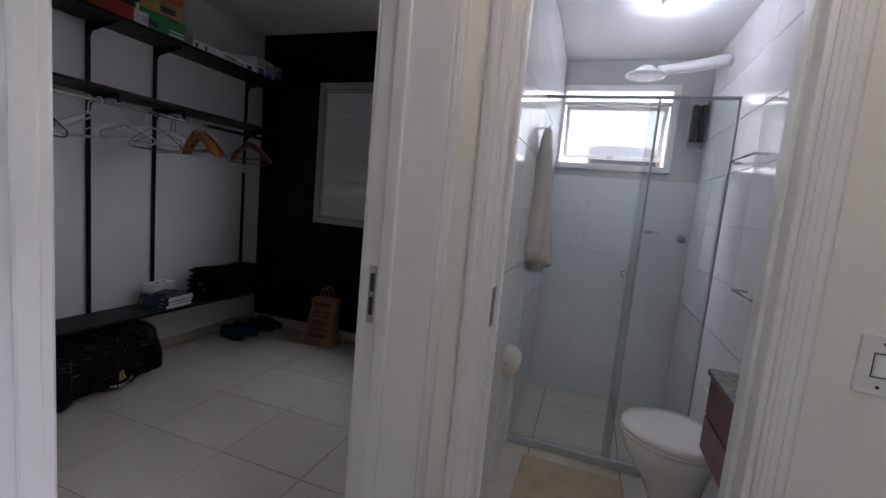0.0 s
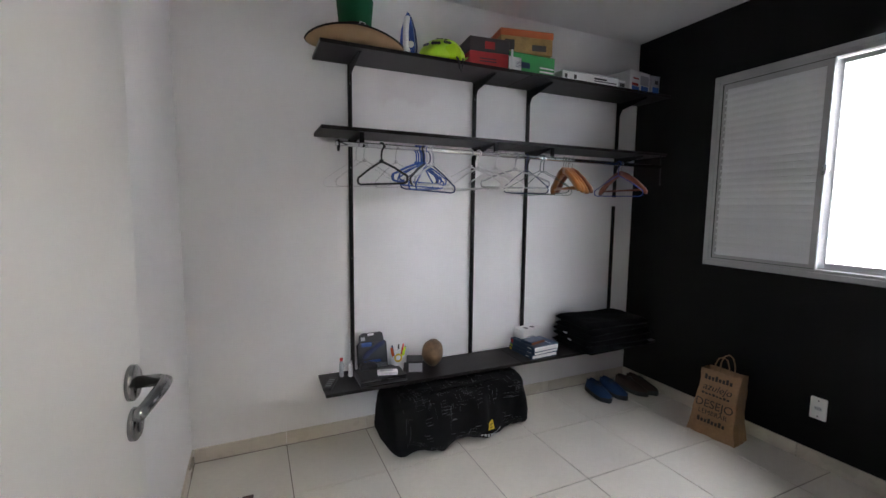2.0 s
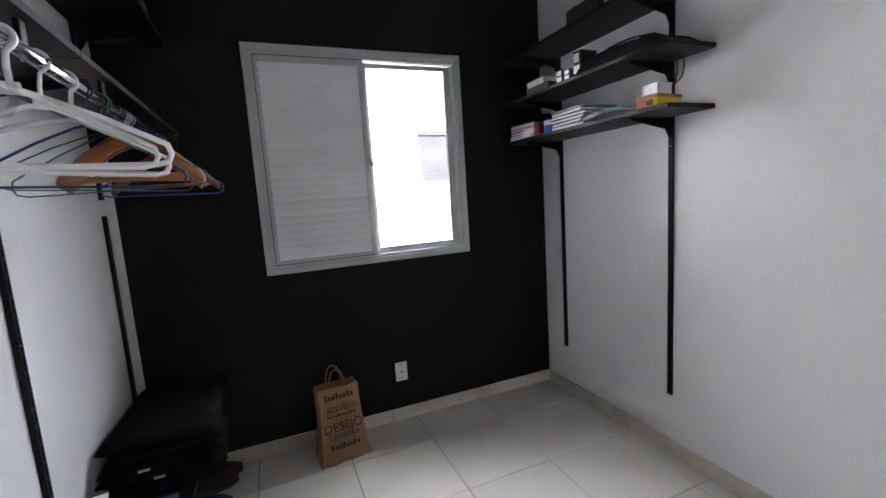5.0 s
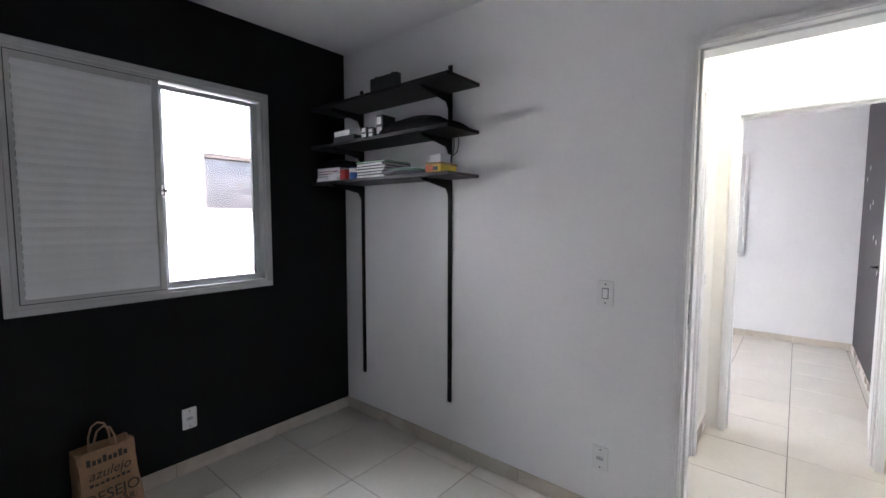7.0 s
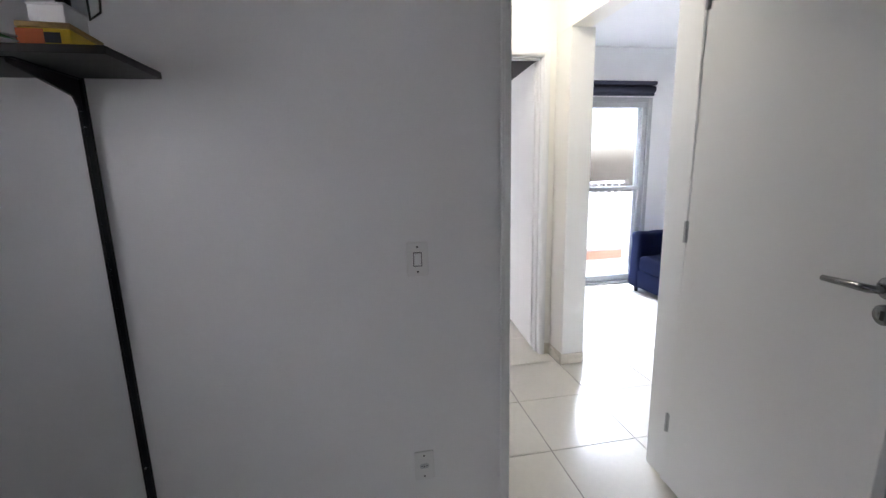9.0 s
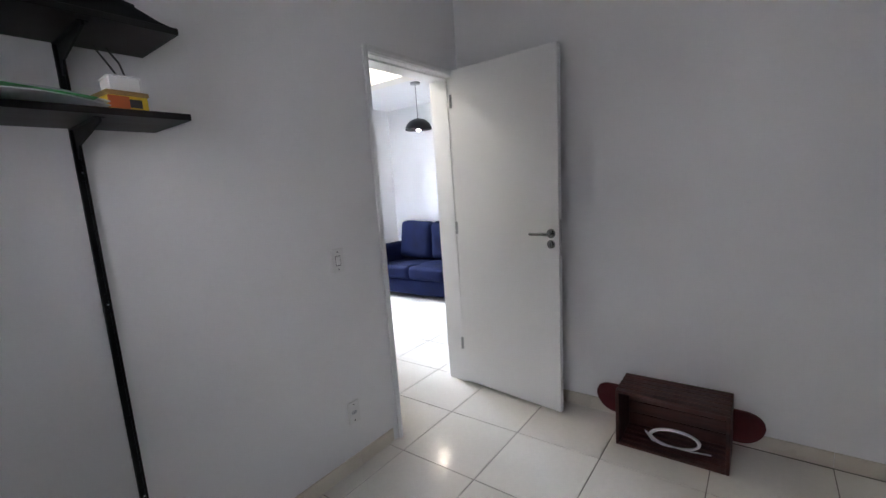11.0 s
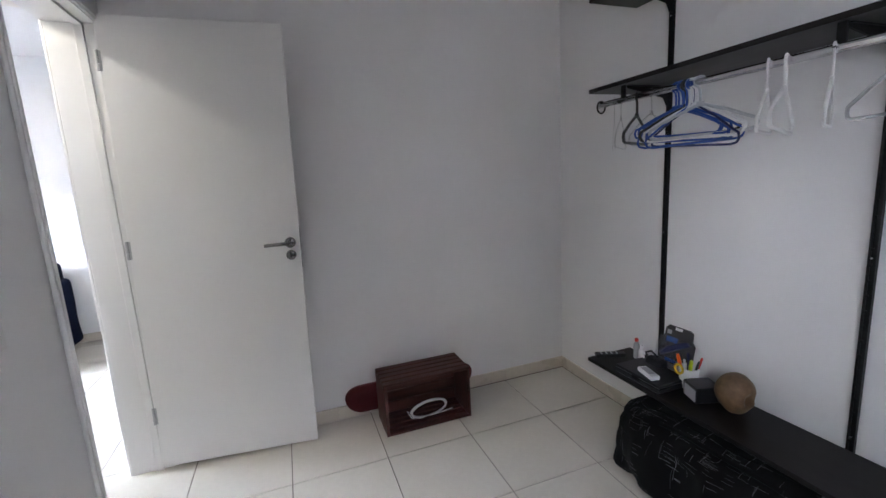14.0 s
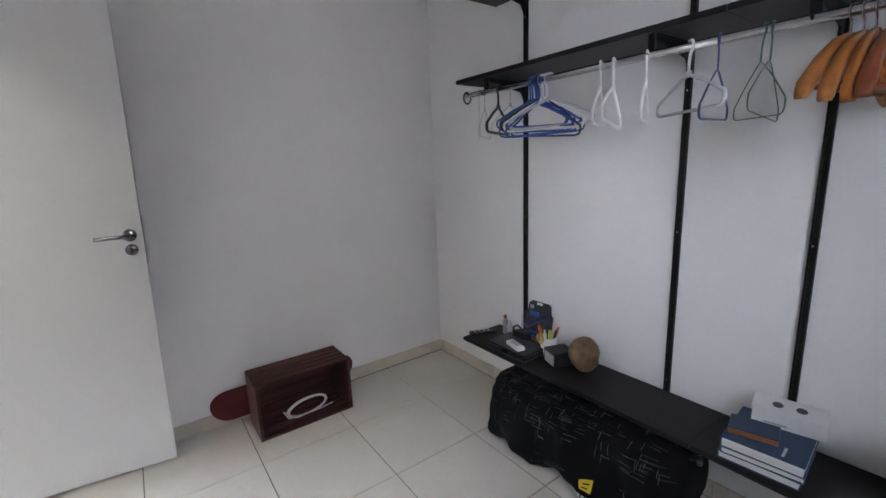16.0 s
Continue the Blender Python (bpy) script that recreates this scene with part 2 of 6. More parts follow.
def stained(m, y0, y1, z):
    """Faint pinkish runs down a wall between y0 and y1, from height z."""
    n, ln = m.node_tree.nodes, m.node_tree.links
    b = n["Principled BSDF"]
    old = b.inputs["Base Color"].links[0].from_socket
    tc, sep, nz = n.new("ShaderNodeTexCoord"), n.new("ShaderNodeSeparateXYZ"), n.new("ShaderNodeTexNoise")
    mp = n.new("ShaderNodeMapping")
    mp.inputs["Scale"].default_value = (1, 7.5, 1.2)
    ln.new(tc.outputs["Object"], sep.inputs[0]), ln.new(tc.outputs["Object"], mp.inputs[0]), ln.new(mp.outputs[0], nz.inputs["Vector"])
    nz.inputs["Scale"].default_value, nz.inputs["Detail"].default_value = 1.0, 3
    low = n.new("ShaderNodeMath")
    low.operation = "MULTIPLY_ADD"
    low.inputs[1].default_value, low.inputs[2].default_value = -0.34, z + 0.06
    ln.new(nz.outputs[0], low.inputs[0])
    gap = n.new("ShaderNodeMath")
    gap.operation = "SUBTRACT"
    ln.new(sep.outputs["Z"], gap.inputs[0]), ln.new(low.outputs[0], gap.inputs[1])
    run, side0, side1, top = [n.new("ShaderNodeMapRange") for _ in range(4)]
    for r, a, c in ((run, 0.0, 0.05), (side0, y0, y0 + 0.15), (side1, y1, y1 - 0.15), (top, z + 0.13, z + 0.06)):
        r.interpolation_type = "SMOOTHSTEP"
        r.inputs["From Min"].default_value, r.inputs["From Max"].default_value = (a, c) if a < c else (c, a)
        if a > c:
            r.inputs["To Min"].default_value, r.inputs["To Max"].default_value = 1, 0
    ln.new(gap.outputs[0], run.inputs[0]), ln.new(sep.outputs["Y"], side0.inputs[0]), ln.new(sep.outputs["Y"], side1.inputs[0]), ln.new(sep.outputs["Z"], top.inputs[0])
    fac = run.outputs[0]
    for r in (side0, side1, top):
        mul = n.new("ShaderNodeMath")
        mul.operation = "MULTIPLY"
        ln.new(fac, mul.inputs[0]), ln.new(r.outputs[0], mul.inputs[1])
        fac = mul.outputs[0]
    half = n.new("ShaderNodeMath")
    half.operation = "MULTIPLY"
    half.inputs[1].default_value = 0.32
    ln.new(fac, half.inputs[0])
    mix = n.new("ShaderNodeMixRGB")
    mix.inputs[2].default_value = (0.66, 0.60, 0.60, 1)
    ln.new(half.outputs[0], mix.inputs[0]), ln.new(old, mix.inputs[1]), ln.new(mix.outputs[0], b.inputs["Base Color"])
    return m


M["closetwall"] = stained(mat("stained_wall_paint", (0.84, 0.84, 0.84), 0.62, var=0.035, scale=1.7, bump=0.12, grain=260), 0.92, 1.42, 2.03)
M["bagcloth"] = mat("black_bag_cloth", (0.006, 0.006, 0.0065), 0.85, var=0.3, scale=6, bump=0.3, grain=300, spec=0.12)


# ---- mesh helpers ----
def bx(bm, x0, x1, y0, y1, z0, z1, bev=0.0, seg=1, m=None):
    """A box by its limits, with bevelled edges."""
    geo = bmesh.ops.create_cube(bm, size=1, matrix=Matrix.LocRotScale(((x0 + x1) / 2, (y0 + y1) / 2, (z0 + z1) / 2), None, (x1 - x0, y1 - y0, z1 - z0)))
    vs = geo["verts"]
    if bev:
        es = list({e for v in vs for e in v.link_edges})
        out = bmesh.ops.bevel(bm, geom=es, offset=bev, segments=seg, affect="EDGES", profile=0.5)
        vs = list({v for f in out["faces"] for v in f.verts} | {v for v in vs if v.is_valid})
    if m is not None:
        bmesh.ops.transform(bm, matrix=m, verts=vs)
    return vs


def tube(bm, pts, r, n=8, closed=False, caps=True):
    """A round bar along a line of points; r may be one radius or one for each point."""
    pts = [Vector(p) for p in pts]
    rs = r if isinstance(r, (list, tuple)) else [r] * len(pts)
    rings, up = [], None
    for i, p in enumerate(pts):
        a = pts[i - 1] if (i or closed) else p
        b = pts[(i + 1) % len(pts)] if (i < len(pts) - 1 or closed) else p
        d = (b - a).normalized()
        if up is None:
            up = d.orthogonal().normalized()
        up = (up - d * up.dot(d)).normalized()
        side = d.cross(up)
        rings.append([bm.verts.new(p + rs[i] * (math.cos(2 * math.pi * k / n) * up + math.sin(2 * math.pi * k / n) * side)) for k in range(n)])
    for i in range(len(rings) if closed else len(rings) - 1):
        a, b = rings[i], rings[(i + 1) % len(rings)]
        for k in range(n):
            bm.faces.new((a[k], a[(k + 1) % n], b[(k + 1) % n], b[k]))
    if caps and not closed:
        bm.faces.new(rings[0][::-1]), bm.faces.new(rings[-1])


def lathe(bm, prof, n=24, m=None, squash=1.0):
    """A turned shape from (radius, height) pairs."""
    rings = []
    for r, z in prof:
        ring = []
        for k in range(n):
            a = 2 * math.pi * k / n
            v = Vector((r * math.cos(a), r * squash * math.sin(a), z))
            ring.append(bm.verts.new(m @ v if m is not None else v))
        rings.append(ring)
    for a, b in zip(rings, rings[1:]):
        for k in range(n):
            bm.faces.new((a[k], a[(k + 1) % n], b[(k + 1) % n], b[k]))
    for ring, flip in ((rings[0], True), (rings[-1], False)):
        bm.faces.new(ring[::-1] if flip else ring)


def prism(bm, outline, depth, m=None, bev=0.0):
    """A flat shape in x and z, thickened along y."""
    a = [bm.verts.new(Vector((x, 0, z))) for x, z in outline]
    b = [bm.verts.new(Vector((x, depth, z))) for x, z in outline]
    fs = [bm.faces.new(a), bm.faces.new(b[::-1])]
    for i in range(len(a)):
        j = (i + 1) % len(a)
        fs.append(bm.faces.new((a[i], b[i], b[j], a[j])))
    vs = a + b
    if bev:
        es = [e for e in fs[0].edges] + [e for e in fs[1].edges]
        out = bmesh.ops.bevel(bm, geom=es, offset=bev, segments=1, affect="EDGES")
        vs = list({v for f in out["faces"] for v in f.verts} | {v for v in vs if v.is_valid})
    if m is not None:
        bmesh.ops.transform(bm, matrix=m, verts=vs)


def finish(name, bm, material, smooth=False):
    bmesh.ops.recalc_face_normals(bm, faces=bm.faces[:])
    me = bpy.data.meshes.new(name)
    bm.to_mesh(me)
    bm.free()
    me.materials.append(material)
    if smooth:
        for p in me.polygons:
            p.use_smooth = True
    return me


def part(name, bm, material, parent=None, label="", smooth=False, at=None):
    """One mesh object, under a thing or a part."""
    ob = new(name, finish(name, bm, material, smooth))
    ob.parent = parent
    if at is not None:
        ob.matrix_local = at
    return tagged(ob, label)


def thing(name, m, label, category, group="", kind=""):
    ob = new(name)
    ob.empty_display_size = 0.05
    ob.matrix_world = m
    return tagged(ob, label, category, group, kind)


def boxpart(name, lim, material, parent=None, bev=0.002, label="", at=None, seg=1):
    bm = bmesh.new()
    bx(bm, *lim, bev=bev, seg=seg)
    return part(name, bm, material, parent, label, at=at)


def arc(cx, cy, r, a0, a1, n):
    return [(cx + r * math.cos(radians(a0 + (a1 - a0) * i / n)), cy + r * math.sin(radians(a0 + (a1 - a0) * i / n))) for i in range(n + 1)]


def rounded(w, h, r, n=4):
    """The outline of a rounded rectangle, centred."""
    out = []
    for cx, cy, a in ((w / 2 - r, h / 2 - r, 0), (-w / 2 + r, h / 2 - r, 90), (-w / 2 + r, -h / 2 + r, 180), (w / 2 - r, -h / 2 + r, 270)):
        out += arc(cx, cy, r, a, a + 90, n)
    return out


# ---- the shell ----
W, N, S, H = 2.36, 3.0, 0.0, 2.55      # bedroom: east, north and south faces, ceiling
HW, HE, HN = 2.535, 3.74, 0.90           # hall: west, east and north faces
LE, LS = 5.28, -2.42                    # living room: east and south faces
BE = 3.475                              # bathroom: east face


def wall(name, axis, p0, p1, a0, a1, material, openings=(), z0=0.0, z1=H + 0.1, label="white painted plaster wall"):
    """A wall across axis, from p0 to p1 thick and a0 to a1 long, with openings (a, b, bottom, top)."""
    bm = bmesh.new()

    def piece(a, b, c, d):
        if b - a > 1e-4 and d - c > 1e-4:
            bx(bm, *((p0, p1, a, b) if axis == "x" else (a, b, p0, p1)), c, d)
    at = a0
    for a, b, c, d in sorted(openings):
        piece(at, a, z0, z1), piece(a, b, z0, c), piece(a, b, d, z1)
        at = b
    piece(at, a1, z0, z1)
    return tagged(part(name, bm, material), label, "wall", kind="structure")


WX0, WX1, WZ0, WZ1 = 0.602, 1.784, 0.985, 2.152
DY0, DY1, DZ = 0.065, 0.802, 2.072      # bedroom doorway
wall("wall_west", "x", -0.14, 0.0, -0.12, N + 0.14, M["closetwall"], label="white painted closet wall with faint pinkish runs")
wall("wall_south", "y", S - 0.12, S, 0.0, W, M["wall"])
wall("wall_north", "y", N, N + 0.14, 0.0, W, M["black"], [(WX0 + 0.02, WX1 - 0.02, WZ0 + 0.02, WZ1 - 0.02)], label="matt black painted wall round the window")
wall("wall_east", "x", W, HW, S - 0.12, N + 0.14, M["wall"], [(DY0 - 0.03, DY1 + 0.03, 0.0, DZ + 0.03)], label="white painted wall with doorway")
wall("wall_hall_north", "y", HN, HN + 0.12, HW, 3.82, M["hallwall"], [(2.630, 3.265, 0.0, 2.12)])
wall("wall_hall_east", "x", HE, HE + 0.12, -0.13, HN, M["hallwall"], [(0.055, 0.815, 0.0, 2.085)])
wall("wall_living_north", "y", -0.13, -0.03, HE + 0.12, 6.75, M["brownwall"], label="dark brown painted bedroom wall")
wall("wall_living_lining", "y", -0.145, -0.13, HE + 0.12, LE, M["wall"])
wall("wall_living_south", "y", LS - 0.12, LS, 1.2, LE + 0.12, M["wall"])
wall("wall_living_east", "x", LE, LE + 0.12, LS, -0.145, M["wall"], [(-1.85, -0.55, 0.0, 2.05)])
wall("wall_living_west", "x", 1.08, 1.2, LS - 0.12, -0.12, M["wall"])
wall("wall_living_back", "y", -0.24, -0.12, 1.2, 2.36, M["wall"])
wall("wall_bath_west", "x", HW, HW + 0.040, HN + 0.12, N, M["bgrout"])
wall("wall_bath_north", "y", N, N + 0.14, HW, BE + 0.12, M["bgrout"], [(2.58, 3.28, 1.60, 2.11)])
wall("wall_bath_east", "x", BE, BE + 0.12, HN + 0.12, N, M["bgrout"])
wall("wall_far_bedroom_east", "x", 6.62, 6.74, -0.03, N + 0.14, M["wall"])
wall("wall_far_bedroom_north", "y", N, N + 0.14, 3.57, 6.62, M["wall"], [(4.3, 5.6, 1.0, 2.1)])
wall("wall_far_bedroom_west", "x", HE + 0.05, HE + 0.12, HN, N, M["wall"])

bm = bmesh.new()
bx(bm, 3.54, HE, -0.16, 0.0, 0.0, 2.18, 0.003)
tagged(part("pillar", bm, M["hallwall"]), "white painted pillar at the end of the hall", "pillar", kind="structure")
bm = bmesh.new()
bx(bm, HW, HE, -0.13, 0.0, 2.18, H, 0.003)
tagged(part("beam", bm, M["hallwall"]), "white painted beam across the end of the hall", "beam", kind="structure")


def slab(name, x0, x1, y0, y1, z0, z1, material, label, category):
    bm = bmesh.new()
    bx(bm, x0, x1, y0, y1, z0, z1)
    return tagged(part(name, bm, material), label, category, kind="structure")


slab("ceiling", -0.14, 6.74, LS - 0.12, N + 0.14, H, H + 0.1, M["ceil"], "white plaster ceiling", "ceiling")
slab("ceiling_bath", HW + 0.040, BE, HN + 0.12, N, 2.29, 2.31, M["ceil"], "lowered white plaster ceiling", "ceiling")
slab("ground", -60, 60, -60, 60, -3.2, -3.0, M["concrete"], "pale concrete ground far below", "ground")
slab("balcony_floor", LE + 0.12, LE + 1.4, LS, -0.15, -0.15, -0.03, M["concrete"], "pale balcony floor", "floor")


# ---- doorways, doors ----
def doorway(name, m, w, t, z, label, e=0.012, o=0.068):
    """Jambs, head, stops and stepped casings of an opening w wide in a wall t thick; the wall crosses local x."""
    ob = thing(name, m, label, "door frame", kind="structure")
    for lim, nm in (((-0.004, t + 0.004, -0.03, 0, 0, z), "jamb"), ((-0.004, t + 0.004, w, w + 0.03, 0, z), "jamb"), ((-0.004, t + 0.004, -0.03, w + 0.03, z, z + 0.03), "head")):
        boxpart(nm, lim, M["paint"], ob, 0.002)
    for lim in ((0.042, 0.075, 0, 0.011, 0, z), (0.042, 0.075, w - 0.011, w, 0, z), (0.042, 0.075, 0, w, z - 0.011, z)):
        boxpart("stop", lim, M["paint"], ob, 0.002)
    for x0, x1, s in ((-0.016, -0.0041, -1), (t + 0.0041, t + 0.016, 1)):
        for a, b, c, d in ((-o, -e, 0, z + o), (w + e, w + o, 0, z + o), (-e, w + e, z + e, z + o)):
            bm = bmesh.new()
            bx(bm, x0, x1, a, b, c, d, 0.003)
            lift = 0.004 * s
            side = x0 if s < 0 else x1
            lo, hi = sorted((side, side + lift))
            if min(b - a, d - c) < 0.045:
                if d - c > b - a:
                    bx(bm, lo, hi, a + 0.010, b - 0.010, c, d - 0.006, 0.0015)
                else:
                    bx(bm, lo, hi, a, b, c + 0.010, d - 0.010, 0.0015)
            elif d - c > b - a:
                bx(bm, lo, hi, (a + 0.006), (a + 0.022), c, d - 0.006, 0.0015)
                bx(bm, lo, hi, (b - 0.020), (b - 0.008), c, d - 0.006, 0.0015)
            else:
                bx(bm, lo, hi, a, b, c + 0.03, d - 0.008, 0.0015)
            part("casing", bm, M["paint"], ob)
    return ob


def handle_set(parent, x, z, y, out, back):
    """A chrome lever on a round rose and a keyhole rose under it; out: the side, back: the way the lever points."""
    bm = bmesh.new()
    turn = pose(x, y, z, -90 * out)
    lathe(bm, [(0.026, 0), (0.026, 0.006), (0.022, 0.009)], 24, turn)
    rose = part("rose", bm, M["handle"], parent, "chrome rose", True)
    bm = bmesh.new()
    tube(bm, [(x, y, z), (x, y + out * 0.038, z), (x + back * 0.008, y + out * 0.046, z), (x + back * 0.03, y + out * 0.048, z), (x + back * 0.115, y + out * 0.044, z - 0.004)], [0.009, 0.009, 0.0095, 0.009, 0.0075], 10)
    part("lever", bm, M["handle"], parent, "chrome lever handle", True)
    bm = bmesh.new()
    lathe(bm, [(0.024, 0), (0.024, 0.006), (0.02, 0.009)], 24, pose(x, y, z - 0.062, -90 * out))
    key = part("keyhole_rose", bm, M["handle"], parent, "chrome keyhole rose", True)
    a, b = sorted((y + out * 0.0088, y + out * 0.0098))
    boxpart("keyhole", (x - 0.004, x + 0.004, a, b, z - 0.074, z - 0.052), M["slot"], parent, 0)


def door_leaf(name, m, w, z, y0, y1, label):
    """A flush leaf hung at local x = 0."""
    ob = thing(name, m, label, "door")
    boxpart("leaf", (0.002, w, y0, y1, 0.008, z), M["paint"], ob, 0.0015)
    for hz in (0.24, 1.05, 1.86):
        bm = bmesh.new()
        for k in range(3):
            tube(bm, [(-0.002, y0 - 0.004, hz + k * 0.028), (-0.002, y0 - 0.004, hz + k * 0.028 + 0.026)], 0.006, 8)
        bx(bm, 0.0, 0.010, y0 - 0.0015, y0 + 0.001, hz, hz + 0.082)
        part("hinge", bm, M["alu"], ob, "grey steel hinge")
    handle_set(ob, w - 0.046, 1.08, y0, -1, -1)
    handle_set(ob, w - 0.046, 1.08, y1, 1, -1)
    boxpart("lock_plate", (w - 0.0005, w + 0.0025, y0 + 0.006, y1 - 0.006, 0.95, 1.16), M["chrome"], ob, 0.0008, "steel lock plate")
    return ob


door_frame = doorway("door_frame_1", pose(W, DY0, 0), DY1 - DY0, HW - W, DZ, "white painted door frame with narrow stepped casing", 0.004, 0.038)
bm = bmesh.new()
bx(bm, 0.014, 0.033, DY1 - DY0 - 0.0025, DY1 - DY0 + 0.0005, 0.957, 1.10, 0.001)
sp = part("strike_plate", bm, M["chrome"], door_frame, "steel strike plate")
for za in (0.977, 1.036):
    boxpart("slot", (0.0185, 0.0285, DY1 - DY0 - 0.0035, DY1 - DY0 - 0.0024, za, za + 0.045), M["slot"], sp, 0)
door_leaf("door", pose(2.402, 0.092, 0.016, 0, 1.25, 175.0), 0.735, 2.086, 0.0, 0.036, "white painted flush door standing open into the room")

doorway("door_frame_2", pose(HE, 0.085, 0), 0.70, 0.12, 2.055, "white painted door frame of the far bedroom", 0.004, 0.040)
door_leaf("door", pose(HE + 0.125, 0.095, 0, 0, 0, -5), 0.68, 2.05, -0.036, 0.0, "white flush door standing open against a dark wall")
bath_frame = doorway("door_frame_3", pose(3.235, HN, 0, 0, 0, 90), 0.575, 0.12, 2.10, "white painted bathroom door frame")
bm = bmesh.new()
bx(bm, 0.006, 0.038, 0.572, 0.5765, 0.97, 1.07, 0.001)
part("strike_plate", bm, M["handle"], bath_frame, "dark steel strike plate")


# ---- switches and sockets ----
def plate(name, m, label, switch):
    ob = thing(name, m, label, "switch" if switch else "socket")
    bm = bmesh.new()
    prism(bm, rounded(0.072, 0.115, 0.006), -0.008, bev=0.0015)
    part("cover_plate", bm, M["plate"], ob)
    if switch:
        boxpart("rocker", (-0.012, 0.012, -0.0125, -0.006, -0.021, 0.021), M["white"], ob, 0.002)
        bm = bmesh.new()
        for a, b, c, d in ((-0.0145, -0.0125, -0.024, 0.024), (0.0125, 0.0145, -0.024, 0.024), (-0.0145, 0.0145, -0.024, -0.0215), (-0.0145, 0.0145, 0.0215, 0.024)):
            bx(bm, a, b, -0.0087, -0.0079, c, d)
        part("gap", bm, M["slot"], ob)
    else:
        bm = bmesh.new()
        prism(bm, rounded(0.034, 0.019, 0.0085), -0.0012, pose(0, -0.0078, 0))
        part("socket_well", bm, M["greyplastic"], ob)
        for x in (-0.0095, 0, 0.0095):
            bm = bmesh.new()
            lathe(bm, [(0.0024, 0), (0.0024, 0.0006)], 8, pose(x, -0.009, 0.001 if x else -0.002, 90))
            part("pin_hole", bm, M["slot"], ob)
    for z in (-0.042, 0.042):
        bm = bmesh.new()
        lathe(bm, [(0.0035, 0), (0.0035, 0.0008)], 10, pose(0, -0.0078, z, 90))
        part("screw", bm, M["slot"], ob)
    return ob


plate("wall_socket", pose(1.281, N, 0.307), "white wall socket on the black wall", False)
plate("light_switch", pose(W, 1.126, 1.072, 0, 0, -90), "white light switch on the white wall", True)
plate("wall_socket", pose(W, 1.128, 0.300, 0, 0, -90), "white wall socket low on the white wall", False)
plate("light_switch", pose(3.412, HN, 1.040), "white light switch beside the bathroom door", True)


# ---- bedroom window ----
def bedroom_window():
    ob = thing("window_1", pose(0, N, 0), "grey aluminium sliding window with a louvred shutter, half open", "window", kind="structure")
    x0, x1, z0, z1 = WX0, WX1, WZ0, WZ1
    for a, b, c, d in ((x0, x1, z1 - 0.032, z1), (x0, x1, z0, z0 + 0.032), (x0, x0 + 0.032, z0 + 0.032, z1 - 0.032), (x1 - 0.032, x1, z0 + 0.032, z1 - 0.032)):
        boxpart("flange", (a, b, -0.012, -0.0005, c, d), M["alu"], ob, 0.003)
    for a, b, c, d in ((x0 + 0.021, x1 - 0.021, z1 - 0.052, z1 - 0.021), (x0 + 0.021, x1 - 0.021, z0 + 0.021, z0 + 0.048), (x0 + 0.021, x0 + 0.05, z0 + 0.048, z1 - 0.052), (x1 - 0.05, x1 - 0.021, z0 + 0.048, z1 - 0.052)):
        boxpart("channel", (a, b, -0.006, 0.115, c, d), M["alu"], ob, 0.002)
    for y in (0.022, 0.054, 0.086):
        boxpart("track", (x0 + 0.05, x1 - 0.05, y, y + 0.004, z0 + 0.048, z0 + 0.060), M["alu"], ob, 0)
    # shutter leaf, slid to the west half
    sx0, sx1, sz0, sz1 = x0 + 0.050, 1.206, z0 + 0.052, z1 - 0.056
    tz0, tz1 = z0 + 0.046, z1 - 0.050
    boxpart("shutter_stile", (sx0, sx0 + 0.022, 0.0, 0.018, tz0, tz1), M["alu"], ob, 0.002)
    boxpart("shutter_stile", (sx1 - 0.032, sx1, -0.003, 0.018, tz0, tz1), M["alu"], ob, 0.002)
    boxpart("shutter_rail", (sx0 + 0.022, sx1 - 0.032, 0.0, 0.018, sz1 - 0.028, tz1), M["alu"], ob, 0.002)
    boxpart("shutter_rail", (sx0 + 0.022, sx1 - 0.032, 0.0, 0.018, tz0, sz0 + 0.016), M["alu"], ob, 0.002)
    # dark strips drawn in place of the shaded gap along the shutter
    for lim in ((sx0, sx1, -0.0045, -0.0005, tz1 - 0.004, tz1 - 0.0005), (sx0, sx1, -0.0045, -0.0005, tz0 + 0.0005, tz0 + 0.004), (sx0 - 0.0005, sx0 + 0.003, -0.0045, -0.0005, tz0 + 0.004, tz1 - 0.004)):
        boxpart("seal", lim, M["rubber"], ob, 0, "dark strip drawn for the gap at the shutter edge")
    bm = bmesh.new()
    prism(bm, [(0.005, 0.0), (0.011, 0.003), (0.013, 0.020), (0.011, 0.0405), (0.006, 0.042), (0.009, 0.020), (0.006, 0.006)], sx1 - sx0 - 0.054, Matrix.Rotation(radians(-90), 4, "Z"))
    slat_mesh = finish("slat", bm, M["slat"])
    count = 26
    step = (sz1 - sz0 - 0.036) / count
    for k in range(count):
        s = new("slat", slat_mesh)
        s.parent = ob
        s.matrix_local = pose(sx0 + 0.022, 0.017, sz0 + 0.013 + k * step)
        boxpart("slat_pin", (sx0 + 0.018, sx0 + 0.030, -0.002, 0.001, sz0 + 0.022 + k * step, sz0 + 0.034 + k * step), M["slat"], ob, 0)
    # glass leaf in the east half
    gx0, gx1 = 1.190, x1 - 0.050
    for a, b, c, d in ((gx0, gx0 + 0.040, sz0, sz1), (gx1 - 0.034, gx1, sz0, sz1), (gx0 + 0.04, gx1 - 0.034, sz0, sz0 + 0.03), (gx0 + 0.04, gx1 - 0.034, sz1 - 0.026, sz1)):
        boxpart("sash", (a, b, 0.036, 0.056, c, d), M["alu"], ob, 0.002)
